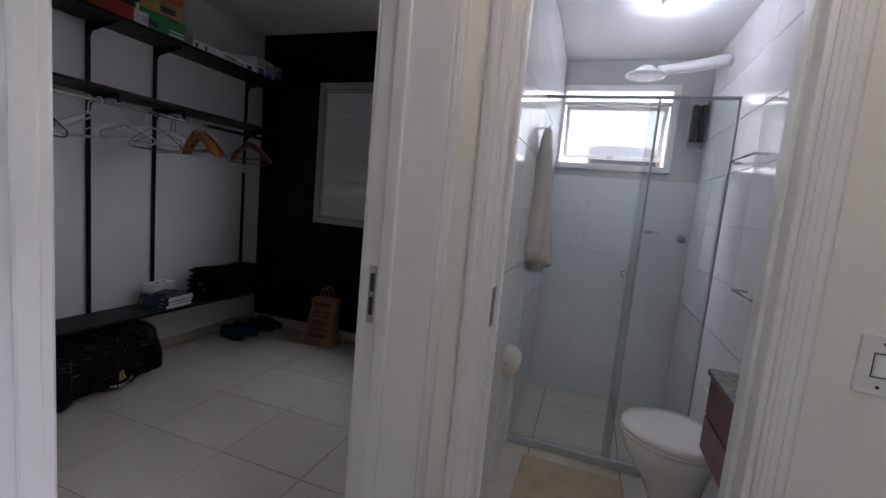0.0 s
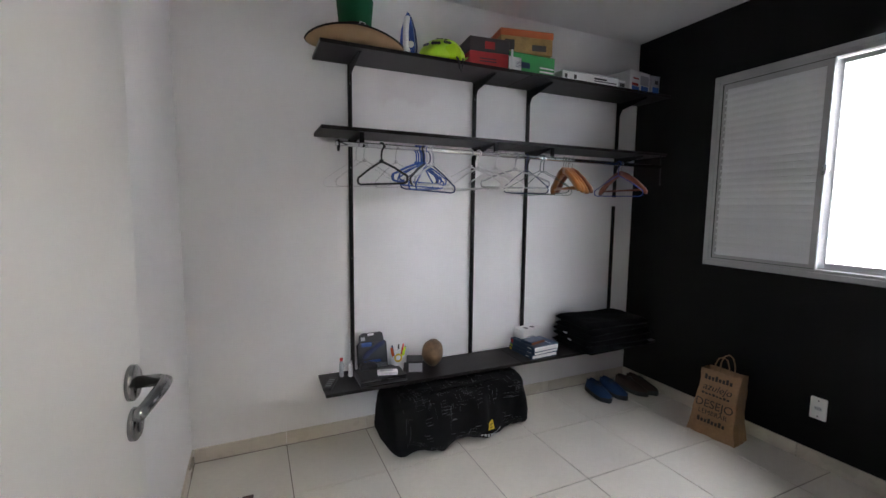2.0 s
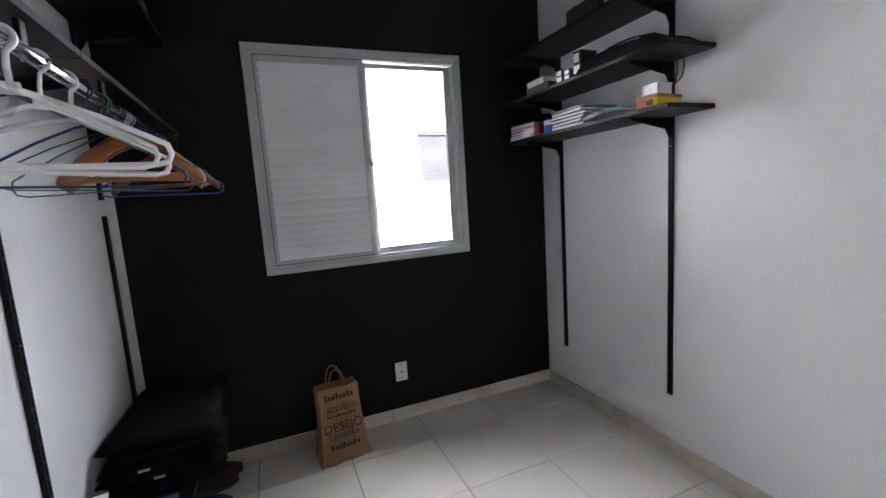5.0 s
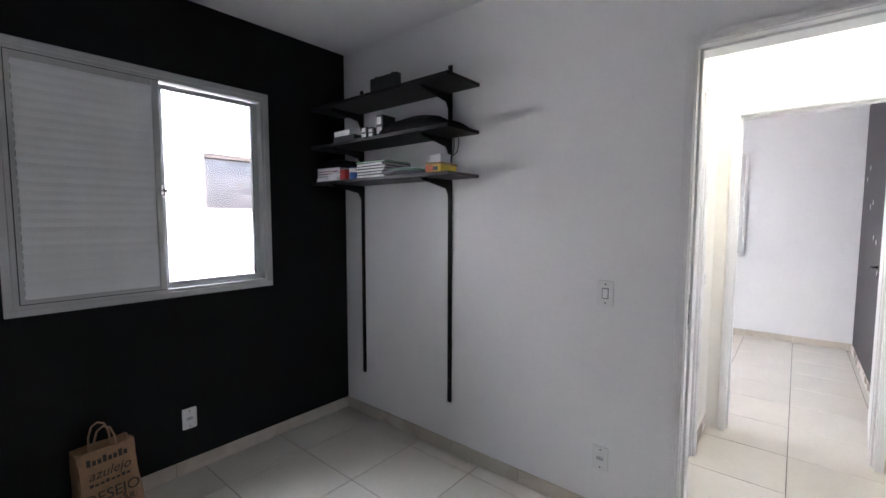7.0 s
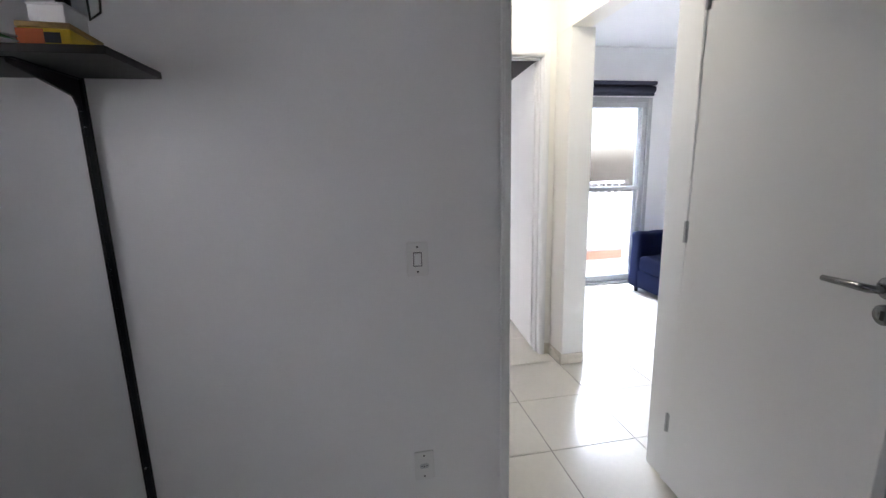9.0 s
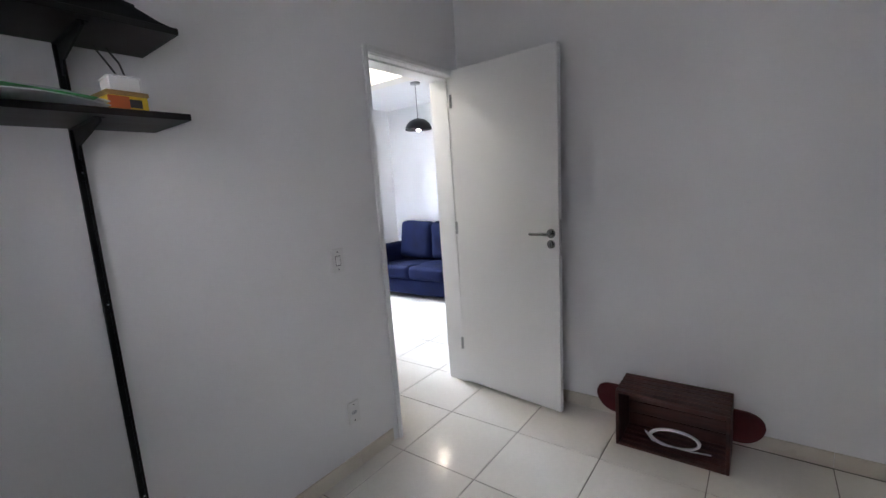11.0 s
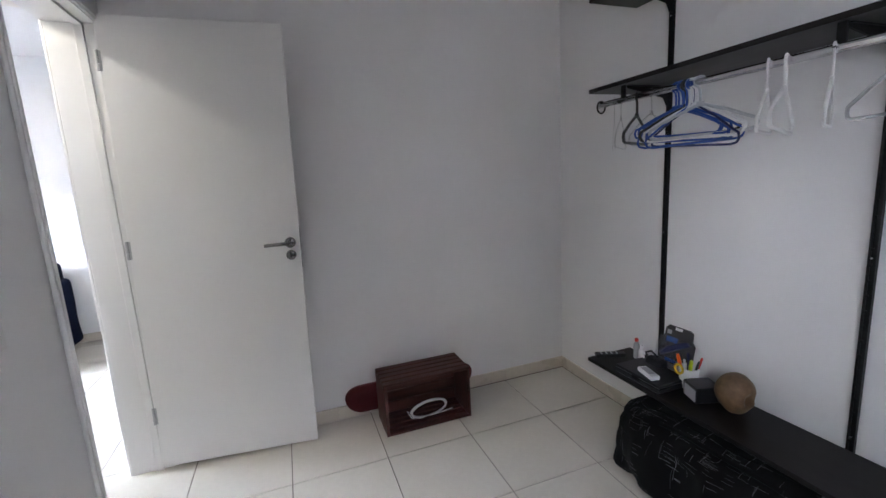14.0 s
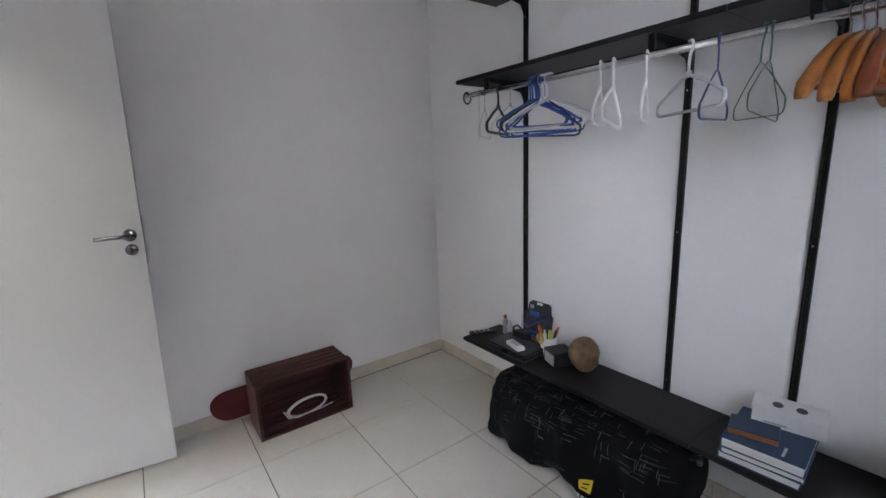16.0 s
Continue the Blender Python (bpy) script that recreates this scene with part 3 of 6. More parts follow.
    p = boxpart("pane", (gx0 + 0.036, gx1 - 0.030, 0.044, 0.048, sz0 + 0.026, sz1 - 0.022), M["pane"], ob, 0)
    p.visible_shadow = False
    boxpart("gasket", (gx1 - 0.038, gx1 - 0.034, 0.034, 0.058, sz0 + 0.03, sz1 - 0.026), M["rubber"], ob, 0)
    bm = bmesh.new()
    tube(bm, [(sx1 - 0.004, -0.002, 1.545), (sx1 + 0.006, -0.014, 1.545), (sx1 + 0.020, -0.016, 1.545)], 0.008, 10)
    bx(bm, sx1 - 0.012, sx1 + 0.004, -0.010, -0.002, 1.52, 1.575, 0.003)
    part("latch", bm, M["chrome"], ob, "small grey latch")
    boxpart("sill", (x0 + 0.02, x1 - 0.02, 0.115, 0.17, z0 - 0.01, z0 + 0.02), M["concrete"], ob, 0.004)
    return ob


bedroom_window()


# ---- shelf systems ----
def bracket(parent, x, y, z, sx, depth=0.235):
    """A folded steel bracket under a shelf; sx: the way it sticks out."""
    bm = bmesh.new()
    prism(bm, [(0, -0.085), (0.010, -0.085), (0.03, -0.050), (depth, -0.012), (depth, 0), (0, 0)], 0.006, pose(x, y - 0.003, z) @ Matrix.Diagonal((sx, 1, 1, 1)))
    bx(bm, *sorted((x, x + sx * depth)), y - 0.012, y + 0.012, z - 0.003, z - 0.0005)
    return part("bracket", bm, M["steel"], parent)


def upright(parent, x, y, z0, z1, sx, screws):
    bm = bmesh.new()
    a, b = sorted((x, x + sx * 0.014))
    bx(bm, a, b, y - 0.0108, y - 0.0080, z0, z1)
    bx(bm, a, b, y + 0.0080, y + 0.0108, z0, z1)
    lo, hi = sorted((x + sx * 0.011, x + sx * 0.014))
    bx(bm, lo, hi, y - 0.0080, y - 0.0035, z0, z1)
    bx(bm, lo, hi, y + 0.0035, y + 0.0080, z0, z1)
    k = z0 + 0.02
    while k < z1 - 0.02:
        bx(bm, lo, hi, y - 0.0035, y + 0.0035, k - 0.008, k)
        k += 0.05
    bx(bm, *sorted((x + sx * 0.001, x + sx * 0.004)), y - 0.0080, y + 0.0080, z0, z1)
    up = part("upright", bm, M["steel"], parent)
    for z in screws:
        bm = bmesh.new()
        lathe(bm, [(0.0045, 0), (0.003, 0.003)], 8, pose(x + sx * 0.0135, y, z, 0, 90 * sx))
        part("screw", bm, M["chrome"], up)


ZLOW, ZMID, ZTOP = 0.382, 1.722, 2.118
PY = (0.832, 1.608, 2.010, 2.805)
SY0, SY1, SD = 0.635, 2.990, 0.295


def closet_rack():
    ob = thing("closet_rack", pose(0, 0, 0), "open wardrobe rack with dark laminate shelves on black steel uprights", "wardrobe rack")
    for y in PY[:3]:
        upright(ob, 0.0008, y, 0.30, 2.19, 1, (0.43, 1.039, 1.55, 2.0))
    upright(ob, 0.0008, PY[3], 0.30, 1.353, 1, (0.43, 1.20))
    upright(ob, 0.0008, PY[3], 1.42, 2.19, 1, (1.55, 2.0))
    for z in (ZLOW, ZMID, ZTOP):
        for a, b in ((SY0, 1.823), (1.8255, SY1)):
            bm = bmesh.new()
            bx(bm, 0.016, SD, a, b, z - 0.018, z, 0.0012)
            part("shelf_board", bm, M["laminate"], ob, "dark tobacco laminate board")
        for y in PY:
            bracket(ob, 0.0145, y, z - 0.018, 1)
    bm = bmesh.new()
    tube(bm, [(0.290, 0.70, 1.640), (0.290, 2.93, 1.628)], 0.0125, 16)
    part("hanging_rail", bm, M["chrome"], ob, "chrome hanging rail", True)
    for y in PY[:3]:
        bm = bmesh.new()
        tube(bm, [(0.273, y + 0.004, 1.7035), (0.273, y + 0.004, 1.640), (0.282, y + 0.004, 1.630), (0.298, y + 0.004, 1.630), (0.307, y + 0.004, 1.640)], 0.004, 6)
        bx(bm, 0.268, 0.278, y - 0.010, y + 0.014, 1.65, 1.7035, 0.002)
        part("rail_hook", bm, M["steel"], ob)
    bm = bmesh.new()
    tube(bm, [(0.290, 2.93, 1.7035), (0.290, 2.935, 1.50)], 0.004, 6)
    part("rail_hook", bm, M["steel"], ob)
    bm = bmesh.new()
    tube(bm, [(0.290 + 0.022 * math.cos(a), 0.715, 1.63 + 0.026 * math.sin(a)) for a in [k * math.pi / 8 for k in range(16)]], 0.004, 6, closed=True)
    part("end_ring", bm, M["steel"], ob)
    return ob


closet_rack()

RZ = (1.643, 1.876, 2.125)
RY = (2.023, 2.798)


def corner_rack():
    ob = thing("corner_rack", pose(0, 0, 0), "three dark laminate shelves on black uprights beside the black wall", "shelf")
    for y in RY:
        upright(ob, W - 0.0008, y, 0.313, 2.265, -1, (0.45, 1.1, 1.5))
    for z in RZ:
        bm = bmesh.new()
        bx(bm, W - 0.285, W - 0.016, 1.815, 2.992, z - 0.018, z, 0.0012)
        part("shelf_board", bm, M["laminate"], ob, "dark tobacco laminate board")
        for y in RY:
            bracket(ob, W - 0.0145, y, z - 0.018, -1)
    return ob


corner_rack()


# ---- hangers ----
def hanger(material, y, turn, w=0.39, drop=0.105, r=0.0042, tilt=0.0, kind="plastic", label="", neck=0.055):
    """A coat hanger hooked over the rail at y; turn: degrees about the upright from across the rail."""
    ob = thing("coat_hanger", pose(0.290, y, 1.640 - 0.0054 * (y - 0.7) + 0.0125, 0, tilt, turn), label, "coat hanger", "coat hangers on the rail")
    rh = 0.017
    hook = [(x, 0, z) for x, z in arc(0, -0.0125, rh, 200, -40, 12)]
    bm = bmesh.new()
    tube(bm, hook + [(0.003, 0, -0.034), (0, 0, -0.034 - neck * 0.4), (0, 0, -0.034 - neck)], 0.0026 if kind != "plastic" else r * 0.85, 8)
    part("hook", bm, M["chrome"] if kind == "wood" else material, ob, "steel hook" if kind == "wood" else "", True)
    top = -0.034 - neck
    drop = drop - 0.012
    bm = bmesh.new()
    if kind == "wood":
        for s in (-1, 1):
            line = [(0, 0, top + 0.004), (s * 0.046, 0, top - 0.014), (s * 0.107, 0.006, top - 0.056), (s * 0.168, 0.014, top - 0.112), (s * 0.180, 0.016, top - 0.128)]
            rings = []
            for k, p in enumerate(line):
                hh, tt = (0.017, 0.017, 0.016, 0.013, 0.008)[k], (0.006, 0.007, 0.010, 0.014, 0.012)[k]
                q = Vector(p)
                rings.append([bm.verts.new(q + Vector((0.3 * b * s, a, b))) for a, b in ((-tt, -hh), (tt, -hh), (tt * 1.1, 0), (tt, hh), (-tt, hh), (-tt * 1.1, 0))])
            for a, b in zip(rings, rings[1:]):
                for k in range(6):
                    bm.faces.new((a[k], a[(k + 1) % 6], b[(k + 1) % 6], b[k]))
            bm.faces.new(rings[0][::-1]), bm.faces.new(rings[-1])
        part("shoulder_bar", bm, material, ob, "", True)
        bm = bmesh.new()
        tube(bm, [(-0.160, 0.012, top - 0.108), (0.160, 0.012, top - 0.108)], 0.006, 8)
        part("trouser_bar", bm, material, ob, "", True)
    else:
        h = w / 2
        line = [(0, 0, top), (0.02, 0, top - 0.006)]
        line += [(h * 0.5, 0, top - drop * 0.42), (h - 0.02, 0, top - drop * 0.86), (h - 0.004, 0, top - drop * 0.95), (h, 0, top - drop - 0.012), (h - 0.006, 0, top - drop - 0.026), (h - 0.025, 0, top - drop - 0.032)]
        mirrored = [(-x, yy, z) for x, yy, z in line[::-1]]
        tube(bm, line + mirrored[:-1], r, 8, closed=True)
        if kind == "plastic":
            bx(bm, -0.012, 0.012, -r * 1.1, r * 1.1, top - 0.008, top + 0.010, 0.002)
        part("frame", bm, material, ob, "", True)
    return ob


hanger(M["blister"], 0.80, 50, 0.37, 0.11, 0.0012, kind="wire", label="thin pale wire coat hanger on the chrome rail")
hanger(M["blister"], 0.84, 40, 0.36, r=0.0032, label="clear plastic coat hanger on the chrome rail")
hanger(M["blackp"], 0.930, 30, 0.35, 0.092, r=0.0058, label="black plastic coat hanger hanging alone")
hanger(M["blister"], 1.005, 20, 0.36, r=0.0032, label="clear plastic coat hanger on the chrome rail")
rnd = random.Random(4)
for k in range(6):
    hanger(M["blue"], 1.120 + 0.0120 * k, -62 + rnd.uniform(-20, 20), 0.31, 0.085 + rnd.uniform(-0.01, 0.035), 0.0042, rnd.uniform(-5, 5), label="bright blue plastic coat hanger in a bunch")
for k in range(2):
    hanger(M["white"], 1.180 + 0.024 * k, -52 - 24 * k, 0.32, 0.090, 0.0050, rnd.uniform(-4, 4), label="white plastic coat hanger in a bunch")
hanger(M["blackp"], 1.160, -48, 0.32, 0.085, 0.0060, 3, label="black plastic coat hanger in a bunch")
hanger(M["navy"], 1.200, -84, 0.33, 0.12, 0.0042, -3, label="navy plastic coat hanger in a bunch")
hanger(M["greyplastic"], 1.215, -58, 0.33, 0.085, 0.0055, 2, label="pale grey plastic coat hanger in a bunch")
hanger(M["white"], 1.440, 28, 0.40, 0.10, 0.0046, 1, label="white plastic coat hanger on the chrome rail")
hanger(M["white"], 1.490, 24, 0.40, 0.10, 0.0056, -2, label="white plastic coat hanger on the chrome rail")
hanger(M["white"], 1.605, 26, 0.38, 0.10, 0.0042, 2, label="white plastic coat hanger on the chrome rail")
hanger(M["clear"], 1.735, 50, 0.40, 0.085, 0.0052, 1, label="thick clear plastic coat hanger")
hanger(M["navy"], 1.812, 11, 0.36, 0.115, 0.003, 2, kind="wire", label="dark blue coated wire coat hanger")
hanger(M["wire"], 1.915, 34, 0.40, 0.12, 0.0018, 2, kind="wire", label="grey coated wire coat hanger")
hanger(M["wire"], 1.935, 8, 0.40, 0.12, 0.0018, -2, kind="wire", label="grey coated wire coat hanger")
for k in range(3):
    hanger(M["honey"], 2.085 + 0.020 * k, -14 + 5 * k, tilt=(-2, 1, 3)[k], kind="wood", label="honey-coloured wooden coat hanger on the rail", neck=0.045)
hanger(M["redwood"], 2.155, -6, tilt=1, kind="wood", label="reddish wooden coat hanger on the rail", neck=0.045)
hanger(M["blue"], 2.545, 2, 0.40, 0.115, 0.003, 1, kind="wire", label="bright blue coated wire coat hanger")
hanger(M["redwood"], 2.565, 6, tilt=-1, kind="wood", label="reddish wooden coat hanger beside the black wall", neck=0.045)


# ---- things on the top board of the rack ----
def wide_hat():
    ob = thing("brimmed_hat", pose(0.20, 0.830, ZTOP), "tan wide-brimmed hat with a dark edge lying on the top shelf", "hat")
    bm = bmesh.new()
    rings = []
    for r, z in ((0.07, 0.012), (0.12, 0.006), (0.18, 0.004), (0.235, 0.012), (0.250, 0.020), (0.248, 0.026), (0.18, 0.013), (0.12, 0.016), (0.095, 0.05), (0.085, 0.062), (0.0, 0.064)):
        ring = []
        for k in range(40):
            a = 2 * math.pi * k / 40
            lift = 0.022 * (r / 0.25) ** 3 * (math.cos(2 * a + 0.4) + 0.4) + 0.010 * (r / 0.25) ** 2
            ring.append(bm.verts.new((0.62 * r * math.cos(a), r * math.sin(a), z + max(0, lift))))
        rings.append(ring)
    for a, b in zip(rings, rings[1:]):
        for k in range(40):
            bm.faces.new((a[k], a[(k + 1) % 40], b[(k + 1) % 40], b[k]))
    part("brim", bm, M["straw"], ob, "", True)
    bm = bmesh.new()
    tube(bm, [(0.62 * 0.25 * math.cos(a), 0.25 * math.sin(a), 0.024 + max(0, 0.022 * (math.cos(2 * a + 0.4) + 0.4) + 0.010)) for a in [2 * math.pi * k / 40 for k in range(40)]], 0.005, 6, closed=True)
    part("brim_edge", bm, M["blackfelt"], ob, "dark bound edge", True)
    bm = bmesh.new()
    tube(bm, [(0.05, 0.16, 0.02), (0.05, 0.165, 0.055), (0.045, 0.15, 0.06)], 0.006, 8)
    part("toggle", bm, M["blackp"], ob)


def top_hat():
    ob = thing("green_top_hat", pose(0.20, 0.822, ZTOP + 0.066), "tall green felt hat with a black buckled band", "hat")
    bm = bmesh.new()
    lathe(bm, [(0.082, 0.0), (0.080, 0.03), (0.083, 0.08), (0.088, 0.135), (0.091, 0.165), (0.088, 0.172), (0.060, 0.168), (0.0, 0.166)], 32)
    part("crown", bm, M["green"], ob, "", True)
    bm = bmesh.new()
    lathe(bm, [(0.0815, 0.006), (0.0838, 0.010), (0.0832, 0.036), (0.0808, 0.040)], 32)
    part("band", bm, M["blackfelt"], ob, "black band", True)
    bm = bmesh.new()
    for a, b, c, d in ((-0.016, -0.011, 0.006, 0.042), (0.011, 0.016, 0.006, 0.042), (-0.016, 0.016, 0.006, 0.011), (-0.016, 0.016, 0.037, 0.042)):
        bx(bm, 0.0835, 0.087, a, b, c, d, 0.001)
    part("buckle", bm, M["chrome"], ob, "pale metal buckle", at=pose(0, 0, 0, 0, 0, 12))
    bm = bmesh.new()
    lathe(bm, [(0.078, 0.0), (0.105, -0.004), (0.108, 0.0), (0.08, 0.006)], 32)
    part("brim", bm, M["green"], ob, "", True)


def clothes_iron():
    ob = thing("clothes_iron", pose(0.20, 1.105, ZTOP), "blue and white steam iron standing on its heel", "iron")
    bm = bmesh.new()
    out = [(-0.045, 0.0), (0.045, 0.0), (0.048, 0.06), (0.038, 0.14), (0.018, 0.205), (0.0, 0.235), (-0.018, 0.205), (-0.038, 0.14), (-0.048, 0.06)]
    prism(bm, out, 0.012, pose(0, 0, 0, 0, 0, 62), 0.003)
    part("soleplate", bm, M["navy"], ob, "dark blue soleplate side")
    bm = bmesh.new()
    prism(bm, [(x * 0.82, 0.005 + z * 0.92) for x, z in out], -0.045, pose(0, 0, 0, 0, 0, 62), 0.008)
    part("body", bm, M["blue"], ob, "blue housing")
    bm = bmesh.new()
    tube(bm, [(0, -0.03, 0.02), (0, -0.085, 0.03), (0, -0.095, 0.09), (0, -0.075, 0.15), (0, -0.035, 0.19)], [0.018, 0.016, 0.015, 0.016, 0.014], 10)
    part("handle", bm, M["white"], ob, "white handle", True, at=pose(0, 0, 0, 0, 0, 62))
    bm = bmesh.new()
    lathe(bm, [(0.016, 0), (0.016, 0.006), (0.012, 0.008)], 16, pose(0.02, -0.046, 0.055, 90) )
    part("dial", bm, M["white"], ob, at=pose(0, 0, 0, 0, 0, 62))


def helmet():
    ob = thing("bicycle_helmet", pose(0.19, 1.303, ZTOP), "lime yellow bicycle helmet with dark vents and straps", "helmet")
    bm = bmesh.new()
    rings = []
    for i in range(11):
        f = i / 10 * math.pi / 2
        r, z = math.cos(f), math.sin(f)
        ring = []
        for k in range(36):
            a = 2 * math.pi * k / 36
            groove = 1 - 0.05 * max(0, math.cos(6 * a)) * math.sin(2 * f)
            ring.append(bm.verts.new((0.098 * r * math.cos(a) * groove, 0.135 * r * math.sin(a) * groove, 0.028 + 0.105 * z * groove + 0.012 * math.sin(a) * r)))
        rings.append(ring)
    rings.insert(0, [bm.verts.new((v.co.x * 0.93, v.co.y * 0.93, 0.012 + 0.010 * v.co.y / 0.135)) for v in rings[0]])
    for a, b in zip(rings, rings[1:]):
        for k in range(36):
            bm.faces.new((a[k], a[(k + 1) % 36], b[(k + 1) % 36], b[k]))
    bm.faces.new(rings[0][::-1])
    part("shell", bm, M["lime"], ob, "", True)
    for a, f, lx, lz in ((-35, 32, 0.034, 0.020), (0, 40, 0.030, 0.020), (35, 36, 0.036, 0.020), (65, 30, 0.026, 0.018), (-68, 30, 0.026, 0.018), (15, 64, 0.024, 0.014), (-30, 62, 0.024, 0.014)):
        aa, ff = radians(a), radians(f)
        p = Vector((0.099 * math.cos(ff) * math.cos(aa), 0.136 * math.cos(ff) * math.sin(aa), 0.028 + 0.106 * math.sin(ff)))
        nrm = Vector((p.x / 0.0098, p.y / 0.0185, (p.z - 0.028) / 0.0112)).normalized()
        bm = bmesh.new()
        prism(bm, rounded(lx * 1.5, lz, lz * 0.42), 0.004, nrm.to_track_quat("Y", "Z").to_matrix().to_4x4())
        part("vent", bm, M["blackp"], ob, "dark vent opening", at=Matrix.Translation(p - nrm * 0.006))
    bm = bmesh.new()
    tube(bm, [(0.085, 0.05, 0.02), (0.105, 0.055, -0.005), (0.118, 0.05, -0.045), (0.112, 0.062, -0.06), (0.108, 0.075, -0.03), (0.09, 0.085, 0.018)], 0.005, 6)
    part("strap", bm, M["blackp"], ob, "black chin strap over the board's edge", True)
    bm = bmesh.new()
    prism(bm, [(-0.05, 0), (0.05, 0), (0.04, 0.006), (-0.04, 0.006)], 0.03, pose(0.01, 0.115, 0.03, 20, 0, 0), 0.002)
    part("visor", bm, M["lime"], ob)


def carton(name, m, sx, sy, sz, side, lid, lid_h, label, prints=()):
    """A box with a lid and printed fields; the base stands at local z = 0."""
    ob = thing(name, m, label, "box")
    boxpart("tray", (-sx / 2, sx / 2, -sy / 2, sy / 2, 0, sz - lid_h), side, ob, 0.002)
    boxpart("lid", (-sx / 2 - 0.003, sx / 2 + 0.003, -sy / 2 - 0.003, sy / 2 + 0.003, sz - lid_h, sz), lid, ob, 0.002)
    for a, b, c, d, mm in prints:
        boxpart("print", (sx / 2 + 0.0031, sx / 2 + 0.0036, a, b, c, d), mm, ob, 0)
    return ob


wide_hat(), top_hat(), clothes_iron(), helmet()
carton("shoe_box", pose(0.165, 1.565, ZTOP, 0, 0, -6), 0.23, 0.235, 0.150, M["redcard"], M["darkcard"], 0.075, "red and charcoal shoe box on the top shelf",
       [(-0.03, 0.03, 0.090, 0.130, M["redcard"]), (-0.06, 0.04, 0.020, 0.026, M["darkcard"]), (-0.06, 0.04, 0.034, 0.040, M["darkcard"])])
carton("printed_box", pose(0.180, 1.845, ZTOP), 0.19, 0.32, 0.105, M["greencard"], M["greencard"], 0.003, "green, white and purple printed carton under another box",
       [(-0.165, -0.08, 0.004, 0.075, M["whitecard"]), (-0.12, -0.02, 0.022, 0.055, M["navy"]), (0.05, 0.15, 0.012, 0.022, M["whitecard"]), (0.05, 0.15, 0.034, 0.042, M["whitecard"])])
boxpart("strip", (0.282, 0.287, 1.690, 1.704, ZTOP + 0.0005, ZTOP + 0.11), M["whitecard"], None, 0.001)
tagged(bpy.data.objects["strip"], "narrow white card standing on the top shelf edge", "card")
bpy.data.objects["strip"].name = "white_card"
carton("shoe_box", pose(0.155, 1.825, ZTOP + 0.1055, 0, 0, -10), 0.24, 0.325, 0.130, M["kraftcard"], M["orangecard"], 0.038, "ochre and orange shoe box stacked on a green carton",
       [(0.03, 0.12, 0.018, 0.052, M["darkcard"]), (-0.14, -0.08, 0.012, 0.07, M["darkcard"])])
carton("flat_parcel", pose(0.215, 2.29, ZTOP, 0, 0, -1), 0.13, 0.45, 0.055, M["whitecard"], M["greycard"], 0.004, "long flat white printed box on the top shelf",
       [(-0.21, -0.19, 0.008, 0.034, M["darkcard"]), (-0.14, -0.12, 0.008, 0.034, M["darkcard"]), (0.02, 0.20, 0.012, 0.018, M["darkcard"]), (0.02, 0.12, 0.024, 0.034, M["darkcard"])])
carton("small_parcel", pose(0.235, 2.555, ZTOP), 0.07, 0.055, 0.05, M["greycard"], M["whitecard"], 0.01, "small pale grey box on the top shelf", [(-0.02, 0.02, 0.01, 0.03, M["darkcard"])])
carton("appliance_box", pose(0.150, 2.725, ZTOP, 0, 0, 8), 0.20, 0.215, 0.135, M["whitecard"], M["whitecard"], 0.003, "white carton with red, blue and grey print",
       [(-0.09, -0.01, 0.004, 0.035, M["bluecard"]), (-0.09, -0.02, 0.038, 0.055, M["redcard"]), (-0.08, -0.02, 0.08, 0.09, M["redcard"]), (0.01, 0.09, 0.004, 0.045, M["bluecard"]), (0.0, 0.095, 0.05, 0.112, M["greycard"])])
carton("appliance_box", pose(0.180, 2.885, ZTOP), 0.14, 0.08, 0.125, M["greycard"], M["greycard"], 0.003, "grey and blue carton in the shelf corner", [(-0.03, 0.03, 0.01, 0.05, M["bluecard"]), (-0.01, 0.02, 0.07, 0.095, M["slot"])])


# ---- things on the low board ----
def remote():
    ob = thing("remote_control", pose(0.185, 0.675, ZLOW, 0, 0, 66), "black remote control lying on the low shelf", "remote control")
    bm = bmesh.new()
    bx(bm, -0.022, 0.022, -0.075, 0.075, 0, 0.018, 0.005, 2)
    part("case", bm, M["blackp"], ob)
    for i in range(4):
        for j in range(3):
            boxpart("button", (-0.014 + j * 0.010, -0.007 + j * 0.010, -0.05 + i * 0.026, -0.042 + i * 0.026, 0.0175, 0.0195), M["greyplastic"], ob, 0)


def bottle(x, y, prof, material, cap, label, top):
    ob = thing("small_bottle", pose(x, y, ZLOW), label, "bottle")
    bm = bmesh.new()
    lathe(bm, prof, 16, squash=0.8)
    part("body", bm, material, ob, "", True)
    bm = bmesh.new()
    r, z = prof[-1]
    lathe(bm, [(top, z), (top, z + 0.014), (top * 0.8, z + 0.016)], 14)
    part("cap", bm, cap, ob, "", True)


